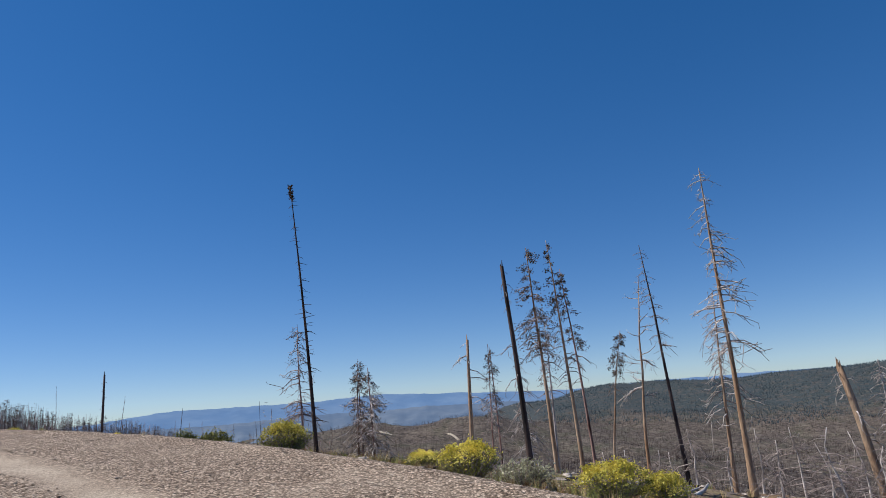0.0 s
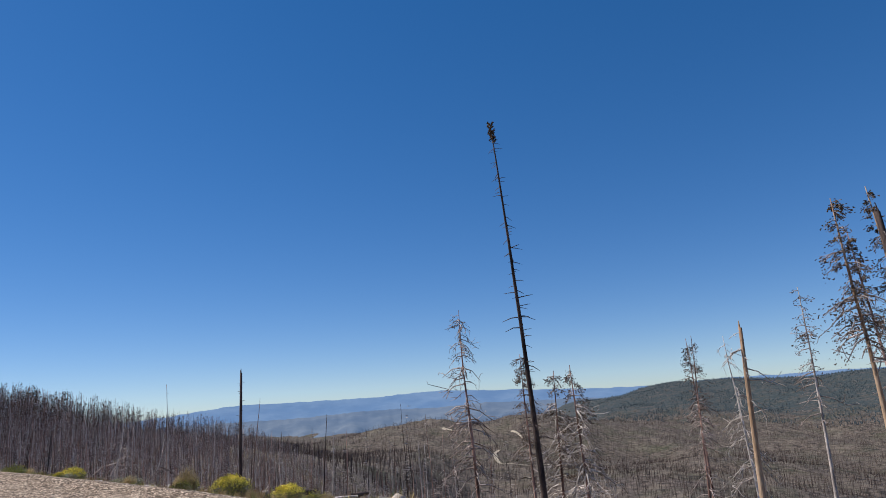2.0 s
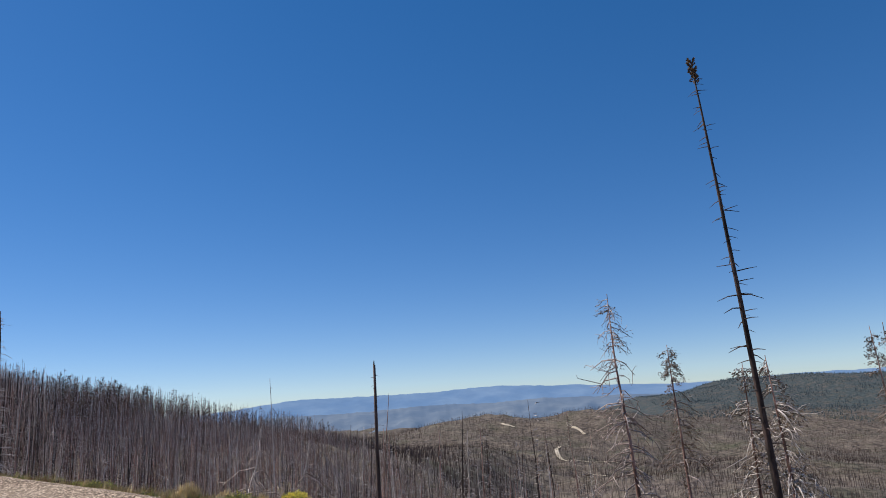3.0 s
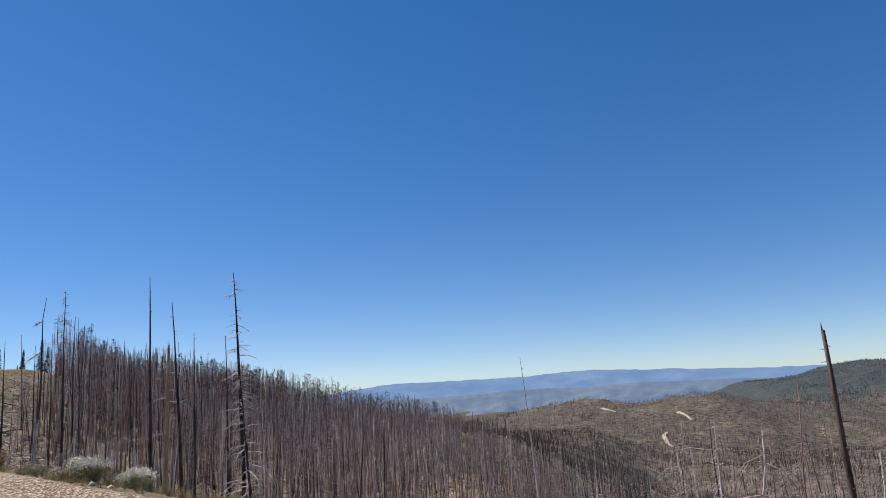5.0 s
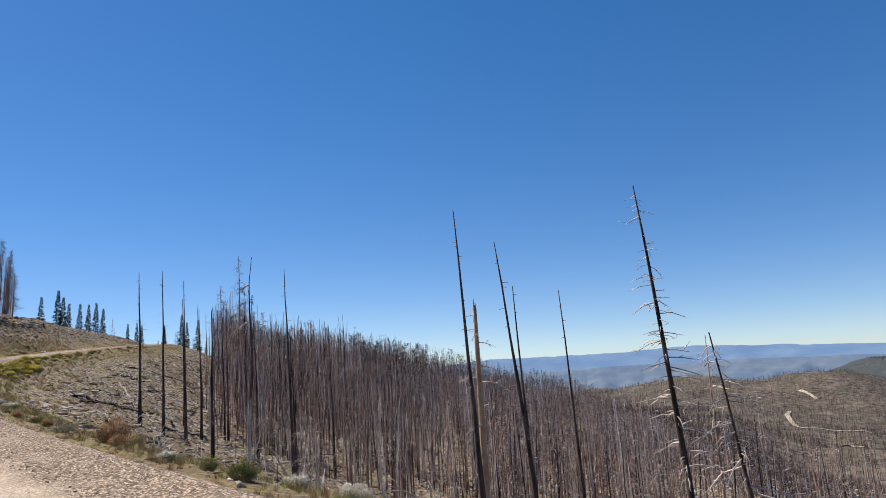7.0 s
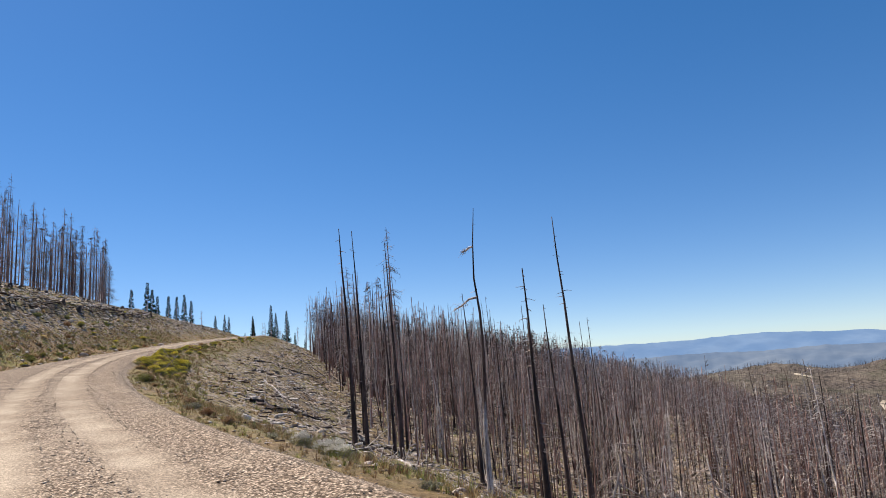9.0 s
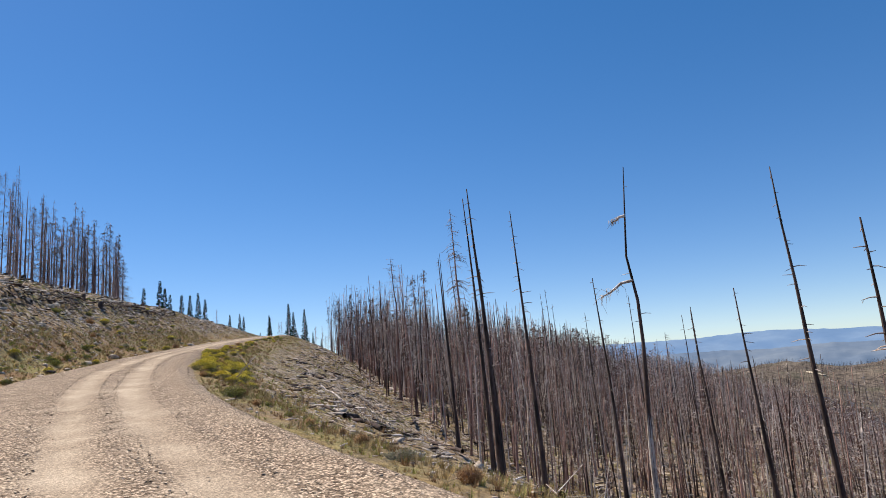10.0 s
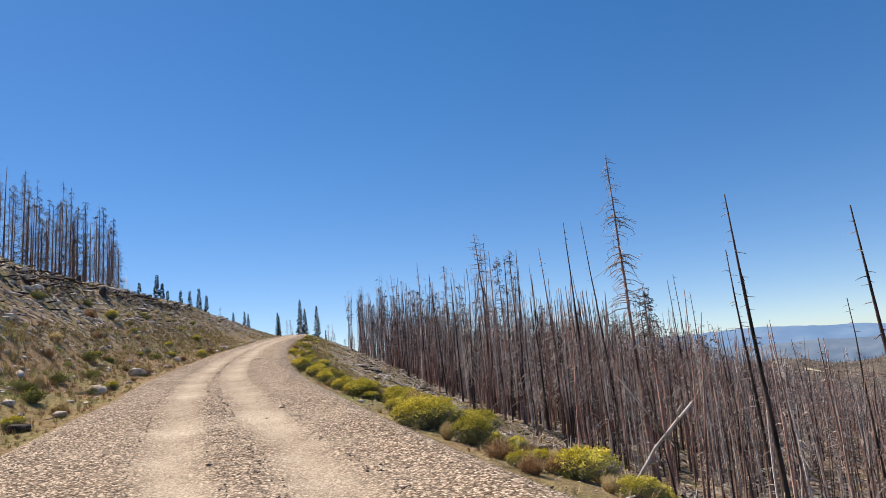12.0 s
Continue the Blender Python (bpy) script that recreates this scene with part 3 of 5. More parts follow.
K = 1.08


def hero(seed, x, y, top, mats, label, lean=(0.0, 0.0), r=0.16, base=None, bare=0.0, **kw):
    """A single tree with its top at a known place; lean: how far the top stands off from the foot, in metres (right, away)."""
    rng = np.random.RandomState(seed)
    x, y, top = x * K, y * K, top * K + 1.5
    fx, fy = x - lean[0], y - lean[1]
    z = float(lie(np.array([fx]), np.array([fy]))[0][0]) if base is None else base
    geos = dead_tree(rng, top - z, r, bend=lean, **kw)
    ob = as_tree("dead_pine", geos, mats, label, single=12)
    if bare:
        k = max(2, int(bare * len(geos[3])))
        part("barkless_base", tube(geos[3][:k], geos[4][:k] * np.r_[np.full(k - 1, 1.05), 0.8], 8), GREY, ob, "bark-stripped pale lower trunk", smooth=True)
    return place(ob, fx, fy, z)


# the trees that stand alone beyond the pull-out
hero(1, -8.6, 35.6, 12.7, (CHAR, CHAR, NEEDLE), "tall charred pine pole with a needle tuft at its tip", (-1.0, -1.5), 0.155, stubs=90, reach=0.7, low=0.2, crook=0.05, tuft=90)
hero(2, 2.61, 29.0, 5.7, (CHAR, TWIG, NEEDLE), "thick charred broken-topped pine trunk", (-0.5, 0), 0.15, stubs=24, reach=0.8, low=0.25, droop=0.8, twigs=2, snapped=True, taper=0.6, crook=0.05)
hero(3, 4.62, 35.4, 7.9, (BARE, TWIG, NEEDLE), "bark-stripped pine with dead needles at its top", (-0.5, 0), 0.16, stubs=70, reach=1.5, low=0.5, droop=0.5, twigs=2, needles=11, needle_low=0.55)
hero(4, 5.69, 34.8, 8.1, (BARE, TWIG, NEEDLE), "slim bark-stripped pine with sparse dead needles", (-0.7, 0), 0.14, stubs=50, reach=0.8, low=0.4, droop=0.5, twigs=2, needles=9, needle_low=0.7)
hero(5, 7.12, 39.5, 7.33, (BROWN, TWIG, NEEDLE), "bent brown pine with dead needles near its tip", (-0.9, 0), 0.14, stubs=50, reach=0.9, low=0.5, droop=0.6, twigs=2, needles=11, needle_low=0.65)
hero(36, 6.44, 43.9, 5.56, (GREY, TWIG, NEEDLE), "slim grey pine with a sparse twiggy crown", (0.1, 0), 0.12, stubs=60, reach=1.2, low=0.45, droop=0.4, twigs=2, needles=3, needle_low=0.6)
hero(6, 10.55, 34.1, 7.3, (CHAR, TWIG, NEEDLE), "leaning charred pine pole with fine twigs", (-0.9, 0), 0.14, stubs=56, reach=0.9, low=0.55, droop=0.4, twigs=2)
hero(7, 11.0, 36.5, 6.0, (BARE, GREY, NEEDLE), "crooked orange-brown dead pine with forked boughs", (1.0, 0), 0.13, stubs=24, reach=1.3, low=0.45, droop=-0.2, twigs=3, crook=0.6, limbs=((0.5, 2.6, 1.3), (0.62, 0.4, 1.0)))
hero(8, 12.55, 29.6, 9.9, (BARE, GREY, NEEDLE), "tall orange-brown dead pine with drooping grey twigs", (0, 0), 0.17, stubs=95, reach=1.4, low=0.42, droop=0.45, twigs=4, crook=0.08)
hero(9, 13.6, 33.0, 4.3, (BARE, GREY, NEEDLE), "dead pine with tangled pale boughs", (0.5, 0), 0.13, stubs=55, reach=1.3, low=0.35, droop=0.7, twigs=4)
hero(10, 1.0, 37.3, 3.2, (BARE, GREY, NEEDLE), "bare snapped pine trunk with a few broken boughs", (0.25, 0), 0.17, stubs=10, reach=1.7, low=0.4, droop=0.5, twigs=4, snapped=True, taper=0.45, crook=0.05)
hero(11, 2.97, 52.0, 4.0, (BROWN, TWIG, NEEDLE), "slender dead pine with thin drooping twigs", (0.4, 0), 0.11, stubs=80, reach=1.1, low=0.12, droop=0.5, twigs=3, needles=4, needle_low=0.6)
hero(12, -11.5, 49.0, 6.4, (BROWN, TWIG, NEEDLE), "dead pine with long drooping twigs beside a pole", (-0.5, 0), 0.14, stubs=110, reach=1.8, low=0.12, droop=0.55, twigs=3, needles=2, crook=0.25)
hero(13, -7.9, 54.9, 3.8, (BROWN, TWIG, NEEDLE), "bushy dead pine full of brown needles", (-0.3, 0), 0.14, stubs=70, reach=1.5, low=0.3, droop=0.6, twigs=3, needles=12, needle_low=0.3)
hero(14, -5.6, 43.5, 2.4, (BROWN, GREY, NEEDLE), "bushy dead pine with pale tangled boughs", (-0.3, 0), 0.14, stubs=80, reach=1.5, low=0.25, droop=0.6, twigs=4, needles=8, needle_low=0.4)
hero(15, -6.4, 44.2, 2.2, (BROWN, GREY, NEEDLE), "small dead pine with dry needles", (0.2, 0), 0.11, stubs=60, reach=1.3, low=0.25, droop=0.5, twigs=3, needles=8, needle_low=0.4)
hero(16, 3.2, 54.2, 4.0, (BROWN, TWIG, NEEDLE), "dead pine with sparse needles above the valley", (-0.3, 0), 0.13, stubs=60, reach=1.0, low=0.35, droop=0.5, twigs=3, needles=6, needle_low=0.6)
hero(17, 5.2, 52.9, 3.9, (GREY, GREY, NEEDLE), "grey dead pine with pale drooping boughs", (-0.8, 0), 0.13, stubs=60, reach=1.4, low=0.3, droop=0.7, twigs=3)
hero(18, 11.5, 43.9, 3.62, (BARE, TWIG, NEEDLE), "bent young pine with brown needles at its top", (1.8, 0), 0.12, stubs=34, reach=1.0, low=0.6, droop=0.8, twigs=3, needles=12, needle_low=0.65, crook=0.3)
hero(19, 15.75, 27.0, 0.1, (BARE, GREY, NEEDLE), "thick snapped pine trunk with a long broken bough", (-0.9, 0), 0.21, stubs=9, reach=1.6, low=0.5, droop=0.6, twigs=3, snapped=True, taper=0.65, crook=0.04)
hero(20, 18.0, 28.0, 0.3, (GREY, GREY, NEEDLE), "thin pale dead pine with curling twigs", (-0.1, 0), 0.09, stubs=60, reach=0.9, low=0.2, droop=0.6, twigs=3)
hero(21, -23.0, 43.2, 3.2, (CHAR, CHAR, NEEDLE), "short charred pole with stub branches", (0, 0), 0.14, stubs=26, reach=0.45, low=0.3, snapped=True, taper=0.45, crook=0.04)
hero(22, -36.0, 59.4, 3.7, (GREY, TWIG, NEEDLE), "thin grey dead pole", (-0.6, 0), 0.09, stubs=8, reach=0.4, low=0.3, crook=0.05)
hero(23, -46.6, 45.8, 8.1, (CHAR, GREY, NEEDLE), "tall thin charred pole with many short side twigs", (-0.8, 0), 0.15, stubs=130, reach=1.0, low=0.08, droop=0.25, twigs=0.8, fat=0.75, crook=0.05)
hero(24, -53.9, 48.4, 9.05, (CHAR, TWIG, NEEDLE), "tall thin charred pole", (-0.6, 0), 0.14, stubs=14, reach=0.4, low=0.3, crook=0.08)
hero(25, -52.2, 48.2, 7.5, (CHAR, TWIG, NEEDLE), "leaning thin charred pole", (-1.1, 0), 0.13, stubs=16, reach=0.5, low=0.3, crook=0.06)
hero(26, -52.3, 50.1, 6.0, (CHAR, TWIG, NEEDLE), "thin charred pole among burnt trees", (-0.3, 0), 0.11, stubs=10, reach=0.4, low=0.3, crook=0.06)
hero(27, -50.6, 50.6, 5.7, (CHAR, TWIG, NEEDLE), "thin charred pole among burnt trees", (-0.4, 0), 0.11, stubs=10, reach=0.4, low=0.3, crook=0.06)
hero(28, -54.0, 50.1, 5.3, (BARE, GREY, NEEDLE), "bark-stripped snag with a stub bough", (0, 0), 0.20, stubs=9, reach=1.8, low=0.5, droop=0.2, twigs=2, snapped=True, taper=0.45, crook=0.05)
hero(29, -74.7, 59.7, 11.3, (CHAR, GREY, NEEDLE), "crooked charred snag with two bent boughs", (0.2, 0), 0.14, stubs=5, reach=0.5, low=0.5, crook=0.9, bare=0.5, limbs=((0.68, 3.3, 1.35), (0.86, 3.5, 0.6)))
hero(30, -69.5, 56.9, 9.5, (CHAR, TWIG, NEEDLE), "tall thin charred pole with short twigs", (-0.6, 0), 0.13, stubs=30, reach=0.5, low=0.3, crook=0.08)
for n, (x, y, top) in enumerate(((-84.76, 58.05, 12.32), (-87.16, 61.97, 13.14), (-84.97, 62.04, 12.17), (-83.7, 67.9, 9.6), (-89.9, 68.1, 10.9), (-93.2, 69.3, 12.1), (-77.1, 64.4, 8.1))):
    hero(50 + n, x / K, y / K, (top - 1.5) / K, (CHAR, TWIG, NEEDLE), "tall thin charred pole with a few short twigs", (-0.5, 0), 0.12, stubs=24, reach=0.5, low=0.3, crook=0.07)
hero(32, -93.5, 78.0, 16.15, (BROWN, TWIG, NEEDLE), "tall dead pine with thin curling twigs", (-0.6, 0), 0.17, stubs=110, reach=1.3, low=0.45, droop=0.5, twigs=2, crook=0.15)
hero(33, -108.5, 90.2, 15.7, (BROWN, TWIG, NEEDLE), "twin-topped dead pine with twigs", (-0.4, 0), 0.17, stubs=90, reach=1.3, low=0.5, droop=0.1, twigs=3, crook=0.4)
hero(34, -117.0, 99.3, 15.0, (BROWN, TWIG, NEEDLE), "dead pine with thin twigs at the edge of the burn", (0, 0), 0.16, stubs=80, reach=1.1, low=0.5, droop=0.3, twigs=3)
hero(35, -98.5, 84.1, 14.0, (CHAR, TWIG, NEEDLE), "tall thin charred pole with short twigs", (-0.4, 0), 0.14, stubs=24, reach=0.5, low=0.4, crook=0.08)

for n, (x, y, top, lean) in enumerate(((-104.8, 89.9, 16.2, -1.2), (-94.06, 74.81, 11.0, -0.5), (-93.61, 75.02, 9.9, -0.3), (-85.62, 80.47, 9.6, -0.4), (-79.26, 67.09, 7.7, -0.4), (-90.06, 84.33, 9.0, -0.3), (-102.4, 106.7, 13.5, -0.6), (-102.9, 106.4, 13.1, -0.5), (-100.8, 104.5, 11.6, -0.3), (-73.1, 53.3, 8.4, -0.2), (-83.7, 90.0, 8.7, -0.3), (-84.3, 89.6, 8.4, -0.2))):
    hero(60 + n, x / K, y / K, (top - 1.5) / K, (CHAR, TWIG, NEEDLE), "thin charred pole rising above the burnt stand", (lean, 0), 0.11, stubs=30, reach=0.55, low=0.25, crook=0.1, twigs=0.4)
for n, (x, y, top) in enumerate(((-116.5, 103.1, 17.5), (-117.4, 102.0, 16.9), (-99.4, 82.6, 10.8))):
    hero(70 + n, x / K, y / K, (top - 1.5) / K, (BROWN, TWIG, NEEDLE), "dead pine with a few brown needles about its top", (-0.3, 0), 0.15, stubs=80, reach=1.1, low=0.5, droop=0.35, twigs=2, needles=4, needle_low=0.75)
hero(75, -48.44 / K, 47.35 / K, 3.75 / K, (CHAR, GREY, NEEDLE), "leaning thin charred pole with pale tangled boughs below", (-0.9, 0), 0.10, stubs=50, reach=1.3, low=0.08, droop=0.5, twigs=3, fat=0.7, crook=0.1)

# small pale dead trees on the open slope: bearing from the start, distance, height
for n, (az, dist, h) in enumerate(((-19, 30, 2.6), (-21.5, 33, 2.2), (-23.6, 38, 3.4), (-25, 29, 2.4), (-26.5, 36, 3.2), (-28, 31, 2.8), (-29.3, 27, 3.0), (-30.5, 34, 3.6), (-31.5, 28, 2.6), (-33, 31, 3.4), (-34.5, 36, 3.2), (-16, 36, 2.0), (-12, 40, 2.6), (-14, 44, 3.4),
                                    (4.5, 52, 2.6), (6.5, 56, 3.0), (2.5, 60, 2.4), (9.5, 58, 3.2), (12.5, 60, 3.4), (15, 56, 4.2), (16, 62, 3.6), (-3, 55, 2.2), (-8, 58, 2.8), (13.5, 48, 2.6), (0.5, 46, 2.0), (-17.5, 45, 3.0))):
    rr = np.random.RandomState(500 + n)
    x, y = -math.sin(radians(az)) * dist, math.cos(radians(az)) * dist
    ob = as_tree("dead_sapling", dead_tree(rr, h, 0.06, bend=rr.normal(0, 0.25, 2), crook=0.3, stubs=34, reach=0.42 * h, low=0.12, droop=rr.uniform(0.2, 0.9), twigs=2.5, sides=5, fat=0.55), (GREY, TWIG, NEEDLE),
                 "small pale dead pine with tangled curling boughs", "dead tree", "dead saplings on the open slope", single=8)
    place(ob, x, y)

# the burnt stand on the slope: a dozen patterns, planted singly close to the road and as one mass behind
rng = np.random.RandomState(77)
PATTERN = []
for n in range(12):
    kind = n % 4
    g = dead_tree(rng, 11.0, rng.uniform(0.062, 0.105), bend=rng.normal(0, 0.35, 2), crook=rng.uniform(0.08, 0.3), stubs=(34, 46, 20, 56)[kind],
                  reach=(0.6, 0.9, 0.4, 0.8)[kind], low=(0.2, 0.35, 0.2, 0.1)[kind], droop=rng.uniform(0.3, 1.0), twigs=(0.5, 1.0, 0.2, 0.7)[kind], sides=5, fat=0.75, snapped=(kind == 2), taper=0.3 if kind == 2 else 0.15)
    PATTERN.append((g, (CHAR if n % 3 == 1 else GREY if n == 3 else BROWN), (GREY, TWIG, GREY, GREY)[kind]))


def scatter(rng, count, test, box):
    """Random places in a box that pass a test of (x, y, along, across): x, y, z, along, across."""
    out, have = [], 0
    while have < count:
        x, y = rng.uniform(box[0], box[1], 6000), rng.uniform(box[2], box[3], 6000)
        z, s, d = lie(x, y)
        ok = test(x, y, s, d)
        out.append(np.stack([x, y, z, s, d], 1)[ok])
        have += ok.sum()
    return np.concatenate(out)[:count]


def plant(rng, geo, pick, rows, sizes, lean=0.03, sink=0.0, flat=False):
    """Adds turned and scaled copies of one pattern at many places."""
    v, f = pick
    a = rng.uniform(0, 6.28, len(rows))
    c, s_ = np.cos(a)[:, None], np.sin(a)[:, None]
    q = v[None] * np.asarray(sizes)[:, None, None]
    x = q[..., 0] * c - q[..., 1] * s_ + q[..., 2] * rng.normal(0, lean, (len(rows), 1)) + rows[:, 0:1]
    y = q[..., 0] * s_ + q[..., 1] * c + q[..., 2] * rng.normal(0, lean, (len(rows), 1)) + rows[:, 1:2]
    z = q[..., 2] + rows[:, 2:3] - sink * np.asarray(sizes)[:, None]
    geo.add(np.stack([x, y, z], -1).reshape(-1, 3), (f[None] + (np.arange(len(rows)) * len(v))[:, None, None]).reshape(-1, 3))


INNER_S, INNER_D = [15, 30, 42, 55, 70, 95, 112, 150, 185, 200, 300], [40, 32, 26, 20, 16.5, 15, 17.5, 16.5, 14, 12, 8]


def stand_side(x, y):
    """How far a place lies inside the stand's outer edge, ragged by noise."""
    return np.where(y > 60, -20 - 0.26 * (y - 60), -10 - (y - 50)) - x + 9 * waves(x, y, 30, 43)


def in_stand(x, y, s, d):
    inner = np.interp(s, INNER_S, INNER_D)
    ok = (rng.uniform(size=len(x)) < np.clip((stand_side(x, y) + 17) / 26, 0, 1) ** 1.5) & (s > 15) & (d > inner) & (d < 150) & (s < 270)
    clump = np.clip(0.42 + 2.0 * waves(x, y, 13, 41) + 1.1 * waves(x, y, 45, 42), 0.05, 1)
    clump = np.maximum(clump, np.clip((s - 105) / 30, 0, 1) * 0.24)
    return ok & (rng.uniform(size=len(x)) < np.clip((d - inner) / np.interp(s, [95, 115], [14, 6]), 0.08, 1.0) * clump)


stand = scatter(rng, 9000, in_stand, (-260, 14, 30, 260))
low = np.interp(stand[:, 4], [8, 12, 20, 30, 45, 70, 110], [0.42, 0.5, 0.64, 0.70, 0.66, 0.5, 0.42]) * np.interp(stand[:, 3], [40, 95], [1.0, 1.25])
full = np.clip((stand[:, 3] - 110 - 1.1 * np.maximum(stand[:, 4] - 15, 0)) / 45, 0, 1)
short = low * rng.triangular(0.3, 0.9, 1.18, len(stand)) * np.where(rng.uniform(size=len(stand)) < 0.025, 1.25, 1.0)
size = short * (1 - full) + np.interp(stand[:, 4], [10, 35, 70, 140], [1.36, 1.40, 1.2, 0.9]) * rng.triangular(0.4, 0.88, 1.08, len(stand)) * full
near = (stand[:, 4] < 40) & (stand[:, 3] < 190)
single = np.flatnonzero(near & (stand[:, 3] > 45) & (stand[:, 3] < 150) & (stand[:, 4] < 30))[:270]
near[single] = False
models = [as_tree("dead_pine", g[:2], (bark, twig), "thin fire-killed pine with bare broken twigs", group="burnt stand beside the road") for g, bark, twig in PATTERN]
for n, k in enumerate(single):
    m = Matrix.Translation(stand[k, :3]) @ Euler((rng.normal(0, 0.03), rng.normal(0, 0.03), rng.uniform(0, 6.28))).to_matrix().to_4x4() @ Matrix.Scale(size[k], 4)
    if n < 12:
        models[n].matrix_basis = m
    else:
        copy_thing(models[rng.randint(12)], m)

# farther trees carry fewer, coarser twigs
LIGHT = []
for n in range(8):
    trunk = dead_tree(rng, 11.0, rng.uniform(0.07, 0.1), bend=rng.normal(0, 0.3, 2), crook=0.2, stubs=0, sides=4)[0]
    g = Geo()
    for _ in range(38):
        at = np.array([0, 0, rng.uniform(1.0, 10.8)])
        w = rng.uniform(0, 6.28)
        d = np.array([np.cos(w), np.sin(w), rng.uniform(-0.5, 0.3)]) * rng.uniform(0.3, 1.1) * (1.2 - at[2] / 14)
        g.add(np.array([at + [0, 0, 0.035], at - [0, 0, 0.035], at + d]), np.array([[0, 1, 2]]))
    tuft = Geo()
    for _ in range(46):
        f = rng.uniform(0.62, 1.0)
        w, o = rng.uniform(0, 6.28), rng.uniform(0.05, 0.75) * (1.12 - f) * 1.6
        add_spray(tuft, rng, np.array([np.cos(w) * o, np.sin(w) * o, 11.0 * f - 0.3 * o]), np.array([np.cos(w), np.sin(w), -0.3]), rng.uniform(0.12, 0.3), 0.3)
    LIGHT.append((trunk.arrays(), g.arrays(), tuft.arrays()))
lots = {}
for k in range(12):
    rows = near & (np.arange(len(stand)) % 12 == k)
    st = rng.get_state()
    for w, src in ((0, PATTERN[k][0][0]), (1, joined(PATTERN[k][0][1]))):
        rng.set_state(st)
        mat = PATTERN[k][1 + w]
        plant(rng, lots.setdefault((w, mat.name), (Geo(), mat))[0], src.arrays(), stand[rows], size[rows])
off_road = ~near
off_road[single] = False
tall_back = (full > 0.5) & (np.arange(len(stand)) % 16 < 4)
for k in range(8):
    for leafy in (False, True):
        rows = off_road & (np.arange(len(stand)) % 8 == k) & (tall_back == leafy)
        st = rng.get_state()
        for w in (0, 1, 2)[:2 + leafy]:
            rng.set_state(st)
            mat = ((CHAR, BROWN, BROWN, GREY, CHAR, BROWN, BROWN, BROWN)[k], (GREY, GREY, TWIG)[k % 3], NEEDLE)[w]
            plant(rng, lots.setdefault((w, mat.name), (Geo(), mat))[0], LIGHT[k][w], stand[rows], size[rows])
for (w, nm), (g, mat) in lots.items():
    ob = new(("burnt_forest_trunks", "burnt_forest_twigs", "burnt_forest_needles")[w], mesh("burnt_forest", *g.arrays(), mat))
    tagged(ob, ("dense stand of fire-killed pine trunks on the slope", "bare broken twigs of the fire-killed stand", "dark scorched needles left on the fire-killed stand")[w], "burnt forest", kind="stuff")


def valley_floor(x, y, s, d):
    far = np.hypot(x, y)
    return (d > 45) & (far > 100) & (far < 1650) & (np.abs(np.degrees(np.arctan2(-x, y))) < 48) & ~((stand_side(x, y) > 0) & (d < 140)) & (rng.uniform(size=len(x)) < 200 / far * np.clip((far - 100) / 260, 0, 1))


few = scatter(rng, 42000, valley_floor, (-900, 1000, 40, 1650))
SPIKE = tube([(0, 0, -0.5), (0.05, 0, 4), (0, 0.05, 8)], [0.16, 0.13, 0.04], 3)
g = Geo()
plant(rng, g, SPIKE, few, rng.uniform(0.35, 1.1, len(few)), 0.04)
tagged(new("valley_dead_trees", mesh("valley_dead_trees", *g.arrays(), CHAR)), "scattered fire-killed trees across the valley floor", "burnt forest", kind="stuff")


def green_hill(x, y, s, d):
    far, az = np.hypot(x, y), np.degrees(np.arctan2(-x, y))
    return (d > 45) & (far > 1300) & (far < 2300) & (far > 1500) & (az < 0) & (az > -60) & (rng.uniform(size=len(x)) < np.clip((-az + 1) / 7, 0, 1) * np.clip(0.6 + waves(x, y, 160, 46), 0.05, 1))


woods = scatter(rng, 15000, green_hill, (200, 2200, 600, 2300))
CONE = (np.array([[2.2, 0, 1], [0, 2.2, 1], [-2.2, 0, 1], [0, -2.2, 1], [0, 0, 13.0]]), np.array([[0, 1, 4], [1, 2, 4], [2, 3, 4], [3, 0, 4]]))
g = Geo()
plant(rng, g, CONE, woods, rng.uniform(0.25, 0.5, len(woods)))
tagged(new("distant_conifer_wood", mesh("distant_conifer_wood", *g.arrays(), FARWOOD)), "conifer forest on the far hill, its dark green blued for haze", "forest", kind="stuff")


# a pale track winding through the valley, in three stretches
TRACK = Geo()
